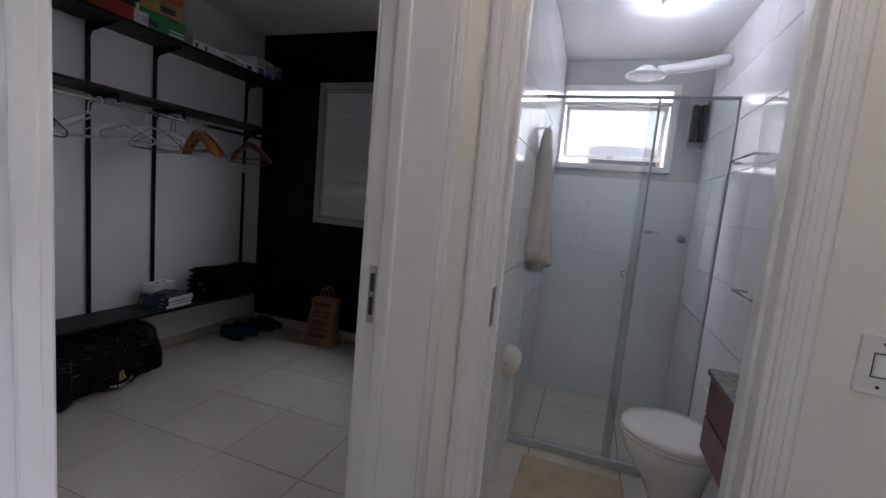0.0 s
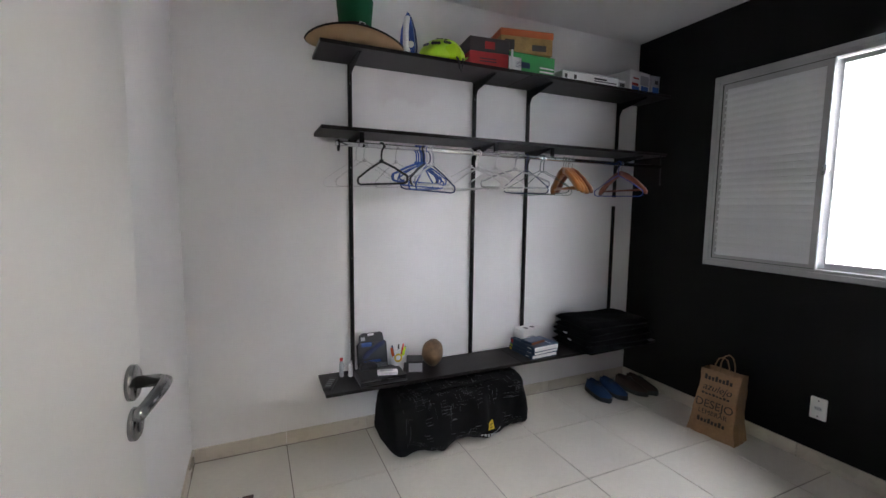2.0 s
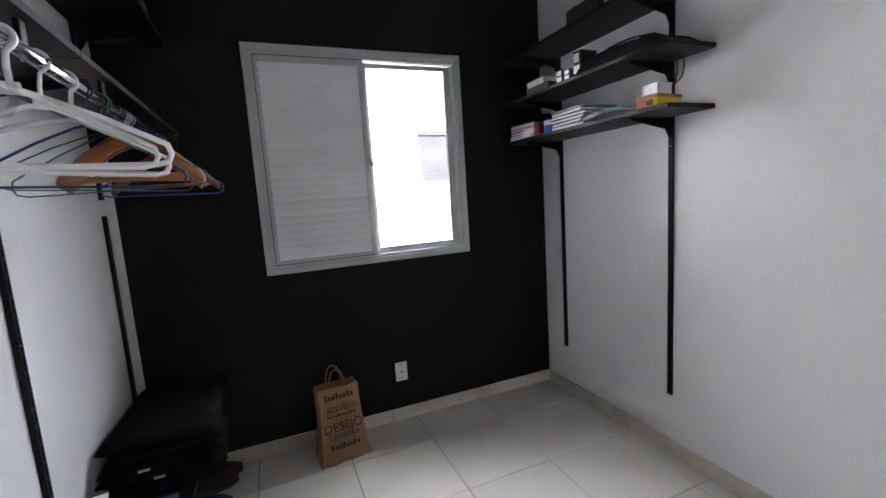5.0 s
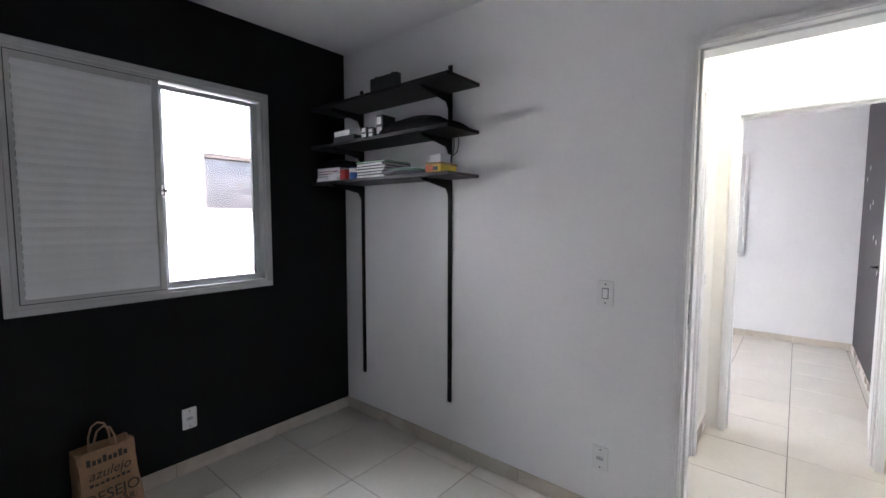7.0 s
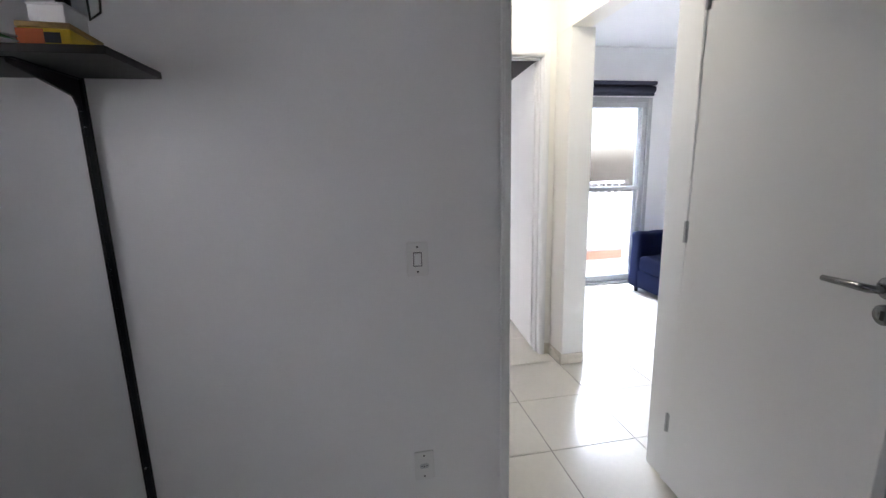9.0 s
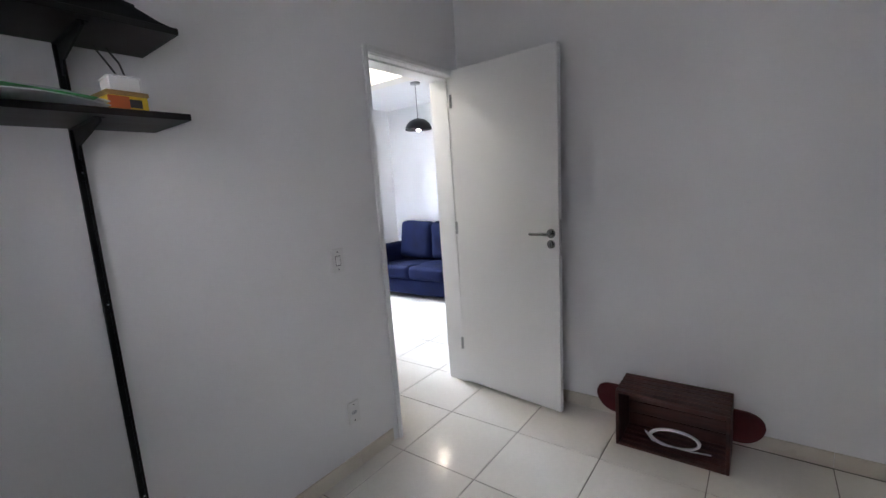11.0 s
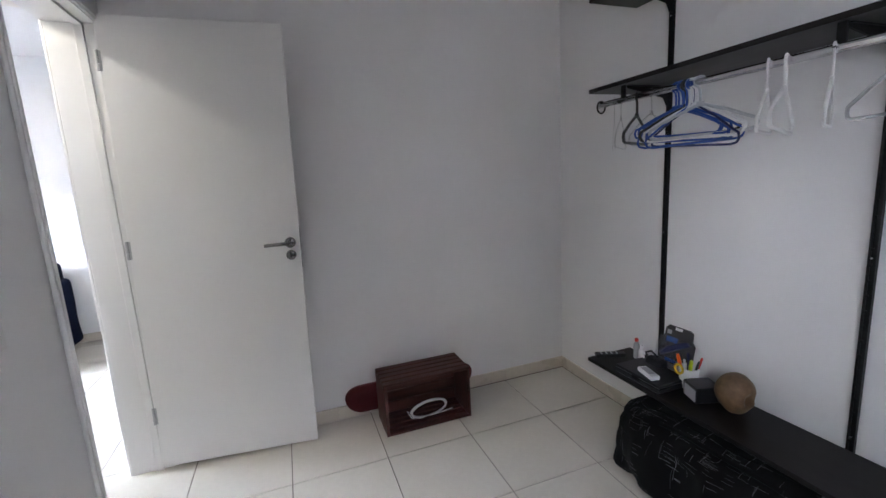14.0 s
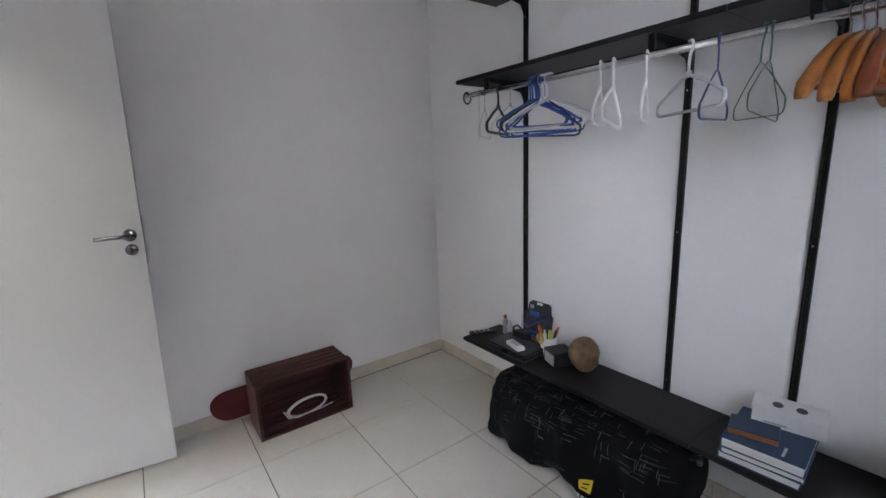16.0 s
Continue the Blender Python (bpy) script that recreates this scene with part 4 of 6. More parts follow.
def blister_pack():
    ob = thing("tool_blister_pack", pose(0.055, 0.942, ZLOW, -12, 0, 92), "tool in a clear blister on a black and blue card", "blister pack")
    bm = bmesh.new()
    prism(bm, [(-0.09, 0), (0.09, 0), (0.09, 0.15), (0.075, 0.165), (0.07, 0.205), (0.055, 0.215), (-0.055, 0.215), (-0.072, 0.20), (-0.075, 0.165), (-0.09, 0.15)], 0.004)
    part("backing_card", bm, M["darkcard"], ob)
    for a, b, c, d, mm in ((-0.022, 0.016, 0.198, 0.211, M["whitecard"]), (-0.062, -0.038, 0.172, 0.192, M["greycard"]), (-0.06, 0.0, 0.135, 0.16, M["bluecard"]), (-0.085, 0.085, 0.006, 0.035, M["greycard"]), (-0.05, 0.05, 0.04, 0.056, M["bluecard"])):
        boxpart("print", (a, b, -0.0009, -0.0003, c, d), mm, ob, 0)
    bm = bmesh.new()
    tube(bm, [(-0.06, -0.02, 0.075), (-0.02, -0.024, 0.105), (0.03, -0.024, 0.135), (0.07, -0.02, 0.155)], [0.012, 0.015, 0.014, 0.010], 8)
    part("tool", bm, M["navy"], ob, "dark blue tool body", True)
    bm = bmesh.new()
    bx(bm, -0.082, 0.082, -0.045, -0.001, 0.02, 0.165, 0.016, 3)
    b = part("blister", bm, M["blister"], ob, "clear plastic blister")
    b.visible_shadow = False


def black_case():
    ob = thing("flat_black_box", pose(0.195, 0.945, ZLOW), "flat black case lying on the low shelf", "case")
    boxpart("base", (-0.085, 0.085, -0.13, 0.13, 0, 0.022), M["blackp"], ob, 0.004)
    boxpart("lid", (-0.085, 0.085, -0.13, 0.13, 0.0225, 0.036), M["blackp"], ob, 0.005)
    boxpart("clasp", (0.085, 0.089, -0.02, 0.02, 0.014, 0.03), M["steel"], ob, 0.001)
    o2 = thing("white_gadget", pose(0.235, 0.975, ZLOW + 0.0365, 0, 0, 76), "small white boxed gadget lying on a black case", "gadget")
    boxpart("shell", (-0.055, 0.055, -0.022, 0.022, 0, 0.02), M["white"], o2, 0.004)
    boxpart("screen", (-0.04, 0.03, -0.014, 0.014, 0.0195, 0.0207), M["greycard"], o2, 0)
    o3 = thing("camera_pouch", pose(0.110, 0.900, ZLOW), "small rounded black pouch beside a blister pack", "pouch")
    bm = bmesh.new()
    bx(bm, -0.03, 0.03, -0.05, 0.05, 0, 0.065, 0.02, 3)
    part("body", bm, M["blackp"], o3)
    bm = bmesh.new()
    tube(bm, [(0.0, -0.05, 0.045), (0.0, -0.062, 0.07), (0.0, -0.03, 0.088), (0.0, 0.01, 0.07)], 0.005, 6)
    part("strap", bm, M["blackp"], o3, "", True)


def pen_cup():
    ob = thing("pen_cup", pose(0.108, 1.075, ZLOW), "white ribbed cup holding pens, markers and tape", "pen cup")
    bm = bmesh.new()
    prof = [(0.032, 0)] + [(0.033 + 0.001 * k + (0.0015 if k % 2 else 0), 0.008 + k * 0.0105) for k in range(8)] + [(0.041, 0.092), (0.037, 0.092), (0.031, 0.012), (0.0, 0.011)]
    lathe(bm, prof, 24)
    part("cup", bm, M["white"], ob, "", True)
    for x, y, tx, ty, ln, mm, nm in ((0.01, -0.022, 0.02, -0.05, 0.15, "orange", "marker"), (0.016, 0.014, 0.03, 0.045, 0.15, "neon", "marker"), (-0.004, 0.004, -0.01, 0.01, 0.16, "blackp", "pen"), (-0.014, 0.02, -0.02, 0.05, 0.155, "red", "pen"),
                                     (-0.012, -0.014, -0.03, -0.03, 0.15, "navy", "pen"), (0.012, -0.004, 0.03, 0.0, 0.14, "white", "pen"), (0.0, 0.022, 0.0, 0.055, 0.145, "blackp", "pen")):
        bm = bmesh.new()
        r = 0.0075 if nm == "marker" else 0.005
        a, b = Vector((x * 0.6, y * 0.6, 0.014)), Vector((x + 0.45 * tx, y + 0.45 * ty, ln * 0.93))
        tube(bm, [a, a.lerp(b, 0.7), a.lerp(b, 0.72), b], [r, r, r * 1.12, r * 0.9], 10)
        part(nm, bm, M[mm], ob, "", True)
    bm = bmesh.new()
    tube(bm, [(0.047 + 0.0, -0.012 + 0.02 * math.cos(a), 0.088 + 0.02 * math.sin(a)) for a in [k * math.pi / 8 for k in range(16)]], 0.0055, 6, closed=True)
    part("tape_roll", bm, M["yellow"], ob, "yellow tape roll", True)


def skull():
    ob = thing("stone_ornament", pose(0.120, 1.292, ZLOW, 0, 0, -70), "mottled brown skull-shaped resin ornament on the low shelf", "ornament")
    bm = bmesh.new()
    bmesh.ops.create_icosphere(bm, subdivisions=4, radius=1.0)
    for v in bm.verts:
        p = v.co.copy()
        x, y, z = p.x * 0.072, p.y * 0.060, p.z * 0.084
        if p.z < -0.2:
            x *= 1 - 0.30 * (-p.z - 0.2)
            y *= 1 - 0.22 * (-p.z - 0.2)
        if p.x < -0.3:
            for s in (-1, 1):
                d = (Vector((p.y - s * 0.4, p.z + 0.05, 0))).length
                x += 0.040 * math.exp(-(d / 0.26) ** 2)
        n3 = noise.noise(p * 2.5)
        v.co = Vector((x, y, z)) * (1 + 0.03 * n3) + Vector((0, 0, 0.076))
        v.co.z = max(v.co.z, 0.0)
    bm.normal_update()
    part("ornament_body", bm, M["stone"], ob, "", True)


remote()
bottle(0.085, 0.752, [(0.013, 0), (0.016, 0.004), (0.016, 0.07), (0.012, 0.082), (0.008, 0.085), (0.008, 0.09)], M["clear"], M["red"], "clear little bottle with a red cap", 0.009)
bottle(0.100, 0.800, [(0.014, 0), (0.016, 0.003), (0.016, 0.062), (0.011, 0.074)], M["white"], M["white"], "white plastic dropper bottle on the low shelf", 0.008)
blister_pack(), black_case(), pen_cup(), skull()
bo = thing("jewel_box", pose(0.140, 1.168, ZLOW, 0, 0, -20), "small black box with a silver front band", "box")
boxpart("box_body", (-0.055, 0.055, -0.048, 0.048, 0, 0.066), M["blackp"], bo, 0.003)
boxpart("front_band", (0.0552, 0.0565, -0.034, 0.044, 0.006, 0.056), M["greycard"], bo, 0, "silver grey front band")


def book(name, m, sx, sy, sz, cover, label, group=""):
    """A closed book with the spine along local -x."""
    ob = thing(name, m, label, "book", group)
    boxpart("page_block", (-sx / 2 + 0.004, sx / 2 - 0.003, -sy / 2 + 0.003, sy / 2 - 0.003, 0.003, sz - 0.003), M["paper"], ob, 0.0005, "white page edges")
    for a, b in ((0, 0.003), (sz - 0.003, sz)):
        boxpart("cover", (-sx / 2, sx / 2, -sy / 2, sy / 2, a, b), cover, ob, 0.0008)
    boxpart("spine", (-sx / 2 - 0.001, -sx / 2 + 0.003, -sy / 2, sy / 2, 0.003, sz - 0.003), cover, ob, 0.0005)
    return ob


BX, BY = 0.158, 1.998
z = ZLOW
for k, (h, tw) in enumerate(((0.026, 4), (0.021, 7), (0.034, 5))):
    b = book("book", pose(BX + 0.004 * k, BY + 0.003 * k, z, 0, 0, 90 + tw), 0.205, 0.238, h, M["bookblue"], "thick navy paperback in a stack of three", "stacked books")
    boxpart("spine_mark", (-0.1042, -0.1034, 0.092, 0.114, 0.005, h - 0.005), M[("yellow", "neon", "red")[k]], b, 0, "small coloured spine mark")
    boxpart("spine_text", (-0.1042, -0.1034, -0.09, -0.055, h * 0.42, h * 0.58), M["whitecard"], b, 0)
    z += h
boxpart("cover_text", (0.045, 0.052, -0.10, -0.05, 0.0341, 0.0345), M["whitecard"], b, 0)
wb = carton("headphone_box", pose(0.068, 2.020, z, 0, 0, 12), 0.096, 0.185, 0.060, M["whitecard"], M["whitecard"], 0.004, "white product box printed with two dark ovals")
for s in (-1, 1):
    bm = bmesh.new()
    lathe(bm, [(0.019, 0), (0.019, 0.0006)], 20, pose(0.006, s * 0.030, 0.0601), 0.75)
    part("print", bm, M["slot"], wb)
boxpart("print", (0.0512, 0.0516, -0.06, 0.0, 0.012, 0.018), M["greycard"], wb, 0)
nb = thing("leather_notebook", pose(0.195, 1.968, z, 0, 0, 14), "blue notebook with a brown leather edge", "notebook")
boxpart("cover", (-0.045, 0.045, -0.065, 0.065, 0, 0.020), M["bookblue"], nb, 0.003)
boxpart("edge", (0.0452, 0.0475, -0.063, 0.063, 0.002, 0.018), M["leather"], nb, 0.0005, "brown leather edge")


def folded(k, z, h, sx, sy, dx):
    """One pair of folded black trousers: soft slab with rounded folds."""
    ob = thing("folded_trousers", pose(0.185 + dx, 2.555, z, 0, 0, (2, -3, 1, 4, -2)[k]), "folded black trousers in a stack on the low shelf", "trousers", "folded trousers")
    bm = bmesh.new()
    nx, ny = 16, 22
    grid = {}
    for side in (0, 1):
        for i in range(nx + 1):
            for j in range(ny + 1):
                u, v = i / nx * 2 - 1, j / ny * 2 - 1
                edge = (1 - abs(u) ** 14) ** 0.5 * (1 - abs(v) ** 18) ** 0.5
                wob = noise.noise(Vector((u * 2.2, v * 2.6, k * 3.1 + side)))
                top = 0.5 + (0.5 if side else -0.5) * edge
                zz = h * top + (0.006 * wob * edge if side else 0)
                grid[side, i, j] = bm.verts.new((u * sx / 2 * (1 + 0.015 * wob), v * sy / 2 * (1 + 0.02 * noise.noise(Vector((u, 5, k)))), max(zz, 0.0)))
    for side in (0, 1):
        for i in range(nx):
            for j in range(ny):
                bm.faces.new([grid[side, a, b] for a, b in ((i, j), (i + 1, j), (i + 1, j + 1), (i, j + 1))])
    bmesh.ops.remove_doubles(bm, verts=bm.verts[:], dist=0.0008)
    part("trousers_cloth", bm, M["denim"], ob, "", True)
    return ob


z = ZLOW
for k, (h, sx, sy) in enumerate(((0.050, 0.375, 0.57), (0.047, 0.365, 0.555), (0.049, 0.37, 0.56), (0.045, 0.355, 0.545), (0.046, 0.35, 0.54))):
    f = folded(k, z, h, sx, sy, 0.012)
    if k in (1, 2):
        boxpart("tag", (0.05 - 0.06 * k, 0.085 - 0.06 * k, -sy / 2 - 0.002, -sy / 2 + 0.002, 0.014, 0.024), M["greycard"], f, 0.0005, "small pale label")
    z += h - 0.0085


# ---- on the floor ----
def duffel():
    """Sagging soft bag lying along the wall; axes: y along, x depth."""
    ob = thing("duffel_bag", pose(0.225, 1.378, 0, 0, 0, 5), "large black sports bag with pale strokes and a yellow emblem", "bag")
    L, D, T = 0.435, 0.205, 0.345

    def surf(u, a):
        """u along the bag from -1 to 1, a round it from 0 to 2 pi."""
        end = (1 - abs(u) ** 9) ** 0.34
        c, s = math.cos(a), math.sin(a)
        c, s = math.copysign(abs(c) ** 0.50, c), math.copysign(abs(s) ** 0.56, s)
        sag = 1 - 0.13 * math.exp(-((u - 0.05) / 0.38) ** 2) * (s > 0) - 0.12 * math.exp(-((u + 0.72) / 0.12) ** 2) * (s > 0)
        p = Vector((D * c * (0.55 + 0.45 * end) * (1 - 0.16 * max(0, s)), L * u, T / 2 + T / 2 * s * (0.62 + 0.38 * end) * sag))
        w = noise.noise(Vector((u * 3.2, math.cos(a) * 1.6, math.sin(a) * 1.6))) * 0.030 + noise.noise(Vector((u * 8, math.cos(a) * 4, math.sin(a) * 4 + 7))) * 0.013
        fold = 0.014 * math.sin(9 * u + 2.5 * math.sin(a)) * (0.3 + abs(c))
        d = Vector((c, 0, s * 0.6))
        p += d * (w + fold)
        p.z = max(p.z, 0.0)
        return p

    bm = bmesh.new()
    nu, na = 60, 56
    rings = []
    for i in range(nu + 1):
        u = -0.985 + 1.97 * i / nu
        rings.append([bm.verts.new(surf(u, 2 * math.pi * k / na)) for k in range(na)])
    for a, b in zip(rings, rings[1:]):
        for k in range(na):
            bm.faces.new((a[k], a[(k + 1) % na], b[(k + 1) % na], b[k]))
    bm.faces.new(rings[0][::-1]), bm.faces.new(rings[-1])
    part("cloth", bm, M["bagcloth"], ob, "", True)

    def patch(name, u0, u1, a0, a1, material, lift=0.003, label=""):
        bm = bmesh.new()
        g = [[bm.verts.new(surf(u0 + (u1 - u0) * i / 4, a0 + (a1 - a0) * j / 4) + Vector((lift, 0, lift * 0.3))) for j in range(5)] for i in range(5)]
        for i in range(4):
            for j in range(4):
                bm.faces.new((g[i][j], g[i + 1][j], g[i + 1][j + 1], g[i][j + 1]))
        part(name, bm, material, ob, label, True)
    patch("emblem", 0.25, 0.355, -0.33, -0.12, M["yellow"], 0.005, "yellow square emblem")
    patch("emblem_bar", 0.28, 0.335, -0.20, -0.175, M["blackfelt"], 0.007)
    patch("emblem_bar", 0.272, 0.327, -0.275, -0.25, M["blackfelt"], 0.007)
    for k in range(8):
        patch("letter_bar", 0.15 + 0.043 * k, 0.180 + 0.043 * k, -0.54, -0.43, M["white"], 0.006)
    rnd = random.Random(5)
    bm = bmesh.new()
    for k in range(165):
        u, a = rnd.uniform(-0.9, 0.9), rnd.uniform(-1.1, 1.5)
        if 0.05 < u < 0.52 and -0.75 < a < 0.05:
            continue
        n = rnd.choice((1, 1, 2, 3))
        for q in range(n):
            along = rnd.random() < 0.55
            ln, th = rnd.uniform(0.05, 0.13), rnd.uniform(0.0018, 0.0036)
            du, da = (ln, th * 2.6) if along else (th, ln * 2.6)
            u0, a0 = u + rnd.uniform(-0.02, 0.02), a + 0.11 * q
            g = [[bm.verts.new(surf(u0 + du * i / 4, a0 + da * j / 4) + Vector((0.0025, 0, 0.0012))) for j in range(5)] for i in range(5)]
            for i in range(4):
                for j in range(4):
                    bm.faces.new((g[i][j], g[i + 1][j], g[i + 1][j + 1], g[i][j + 1]))
    tagged(part("stroke_print", bm, M["strokes"], ob, "", True), "pale printed strokes", kind="stuff")
    for s in (-1, 1):
        bm = bmesh.new()
        line = [surf(u, math.pi / 2 - s * 0.55) + Vector((0.006 * s, 0, 0.004 + 0.02 * (1 - (u / 0.5) ** 2))) for u in [-0.5 + k / 10 for k in range(11)]]
        tube(bm, line, 0.009, 6)
        part("carry_strap", bm, M["bagcloth"], ob, "", True)
    bm = bmesh.new()
    line = [surf(-0.9 + 0.18 * k, math.pi / 2 - 0.12) + Vector((0, 0, 0.002)) for k in range(11)]
    tube(bm, line, 0.005, 6)
    part("zip", bm, M["bagcloth"], ob, "", True)
    bm = bmesh.new()
    tube(bm, [(0.05, 0.36, 0.27), (0.06, 0.42, 0.30), (0.02, 0.45, 0.29), (-0.02, 0.44, 0.24)], 0.010, 8)
    part("end_handle", bm, M["blackp"], ob, "", True)


duffel()


def paper_bag():
    ob = thing("paper_shopping_bag", pose(0.880, 2.812, 0, 0, 0, 7), "brown kraft paper bag printed with black lettering", "paper bag")
    bm = bmesh.new()
    rings = []
    n = 14
    levels = 16
    for k in range(levels + 1):
        f = k / levels
        wx, wy = 0.135 - 0.028 * f, 0.074 - 0.030 * f ** 1.5
        ring = []
        for q in range(4 * n):
            s, r = divmod(q, n)
            t = r / n * 2 - 1
            x, y = ((t, -1), (1, t), (-t, 1), (-1, -t))[s]
            crease = noise.noise(Vector((x * 2.4, y * 2.4, f * 3.5))) * 0.009 + noise.noise(Vector((x * 6, y * 6, f * 9))) * 0.003
            side = -0.012 * math.sin(f * math.pi) * (1 if abs(x) > 0.98 else 0)
            sx = 1 if x > 0 else -1
            ring.append(bm.verts.new((x * wx + crease + side * sx, y * wy + crease + 0.055 * f, 0.002 + 0.375 * f + 0.006 * noise.noise(Vector((x, y, 9))) * f)))
        rings.append(ring)
    for a, b in zip(rings, rings[1:]):
        for k in range(4 * n):
            bm.faces.new((a[k], a[(k + 1) % (4 * n)], b[(k + 1) % (4 * n)], b[k]))
    bm.faces.new(rings[0][::-1])
    bag = part("bag_body", bm, M["kraft"], ob, "", False)
    mod = bag.modifiers.new("thickness", "SOLIDIFY")
    mod.thickness = 0.0012
    for y in (0.018, 0.085):
        bm = bmesh.new()
        tube(bm, [(-0.042, y, 0.35), (-0.038, y + 0.004, 0.415), (-0.024, y + 0.010, 0.455), (0.0, y + 0.014, 0.468), (0.024, y + 0.010, 0.455), (0.038, y + 0.004, 0.415), (0.044, y, 0.35)], 0.0042, 6)
        part("handle", bm, M["kraft"], ob, "twisted paper handle", True)
    for text, z, size in (("", 0.322, 0.030), ("azulejo", 0.264, 0.056), ("", 0.236, 0.014), ("DESEJO", 0.166, 0.064), ("LEMBRAR", 0.126, 0.038), ("", 0.078, 0.028)):
        if text:
            c = bpy.data.curves.new("lettering", "FONT")
            c.body, c.size, c.extrude, c.align_x = text, size, 0.0006, "CENTER"
            c.shear = 0.3 if text == "azulejo" else 0.0
            c.materials.append(M["ink"])
            lettering = new("lettering", c)
            lettering.parent = ob
        else:
            bm = bmesh.new()
            for k in range(8):
                bx(bm, -0.078 + k * 0.0196, -0.064 + k * 0.0196, 0, size * (0.7 + 0.3 * (k % 3 == 0)), -0.0006, 0.0006, 0)
            lettering = part("lettering_bar", bm, M["ink"], ob)
        f = z / 0.375
        lettering.matrix_local = pose(0, -(0.074 - 0.030 * f ** 1.5) + 0.055 * f - 0.007, z, 90 - 11)
    return ob


paper_bag()


def shoe(m, upper, label, L=0.262):
    ob = thing("shoe", m, label, "shoe", "shoes under the shelf")
    bm = bmesh.new()
    rings = []
    n = 18
    for i in range(15):
        f = i / 14
        w = 0.036 + 0.016 * math.sin(f * math.pi * 0.9 + 0.25) + (0.004 if f > 0.55 else 0)
        w *= (1 - max(0, f - 0.86) / 0.14 * 0.75) * (1 - max(0, 0.08 - f) / 0.08 * 0.5)
        rings.append([(f * L, w)])
    low = [bm.verts.new((x, -w, 0.0)) for ((x, w),) in rings] + [bm.verts.new((x, w, 0.0)) for ((x, w),) in rings[::-1]]
    top = [bm.verts.new((v.co.x, v.co.y, 0.026 + 0.008 * (v.co.x / L - 0.5) ** 2 * 4)) for v in low]
    for k in range(len(low)):
        j = (k + 1) % len(low)
        bm.faces.new((low[k], low[j], top[j], top[k]))
    bm.faces.new(low[::-1]), bm.faces.new(top)
    part("sole", bm, M["sole"], ob)
    bm = bmesh.new()
    rr = []
    for i in range(15):
        f = i / 14
        w = rings[i][0][1] * 0.94
        h = 0.085 - 0.01 * f if f < 0.35 else 0.085 - 0.062 * ((f - 0.35) / 0.65) ** 0.8
        ring = []
        for k in range(n + 1):
            a = math.pi * k / n
            hollow = 0.03 * (f < 0.42) * max(0, math.sin(a) - 0.75) * 4
            ring.append(bm.verts.new((f * L * 0.985 + 0.003, w * math.cos(a) * (0.8 + 0.2 * abs(math.cos(a))), 0.024 + max(0.004, (h - 0.01) * math.sin(a) ** 0.8 - hollow))))
        rr.append(ring)
    for a, b in zip(rr, rr[1:]):
        for k in range(n):
            bm.faces.new((a[k], a[k + 1], b[k + 1], b[k]))
    part("upper", bm, upper, ob, "", True)
    for k in range(5):
        bm = bmesh.new()
        x = L * (0.42 + 0.055 * k)
        z = 0.106 - 0.022 * k * 0.55
        tube(bm, [(x, -0.022, z - 0.016), (x + 0.004, 0, z - 0.004), (x, 0.022, z - 0.016)], 0.0028, 6)
        part("lace", bm, M["slot"], ob, "", True)
    return ob


shoe(pose(0.075, 2.575, 0, 0, 0, -10), M["shoeblue"], "blue running shoe with dark sole under the shelf")
shoe(pose(0.085, 2.69, 0, 0, 0, -4), M["shoeblue"], "blue running shoe with dark sole under the shelf")
shoe(pose(0.10, 2.83, 0, 0, 0, 6), M["brownshoe"], "dark brown suede shoe beside the black wall", 0.262)
shoe(pose(0.115, 2.925, 0, 0, 0, 3), M["brownshoe"], "dark brown suede shoe beside the black wall", 0.262)


def skateboard():
    ob = thing("skateboard", pose(1.099, 0.042, 0.115, 76, 0, 0), "dark red skateboard deck leaning behind a crate", "skateboard")
    bm = bmesh.new()
    out = arc(0.30, 0, 0.098, -90, 90, 12) + arc(-0.30, 0, 0.098, 90, 270, 12)
    layers = []
    for z in (0.0, 0.010):
        layers.append([bm.verts.new((x, y, z + max(0, abs(x) - 0.27) ** 2 * 1.2)) for x, y in out])
    for k in range(len(out)):
        j = (k + 1) % len(out)
        bm.faces.new((layers[0][k], layers[0][j], layers[1][j], layers[1][k]))
    bm.faces.new(layers[0][::-1]), bm.faces.new(layers[1])
    part("deck", bm, M["grip"], ob)
    return ob


sk = skateboard()


def wooden_crate():
    ob = thing("wooden_crate", pose(1.075, 0.1825, 0), "dark mahogany wooden crate lying on its side, open front", "crate")
    w, d, h, t = 0.49, 0.225, 0.284, 0.016
    boxpart("side_board", (-w / 2, -w / 2 + t, -d / 2, d / 2, 0, h), M["crate"], ob, 0.002)
    boxpart("side_board", (w / 2 - t, w / 2, -d / 2, d / 2, 0, h), M["crate"], ob, 0.002)
    for k in range(5):
        y0 = -d / 2 + k * 0.0471
        boxpart("top_plank", (-w / 2, w / 2, y0, y0 + 0.0366, h + 0.0004, h + 0.015), M["crate"], ob, 0.002)
        boxpart("bottom_plank", (-w / 2 + t, w / 2 - t, y0, y0 + 0.0366, 0.0005, 0.015), M["crate"], ob, 0.002)
    for k in range(4):
        z0 = 0.016 + k * 0.0665
        boxpart("back_plank", (-w / 2 + t, w / 2 - t, -d / 2, -d / 2 + 0.012, z0, z0 + 0.0635), M["crate"], ob, 0.002)
    return ob


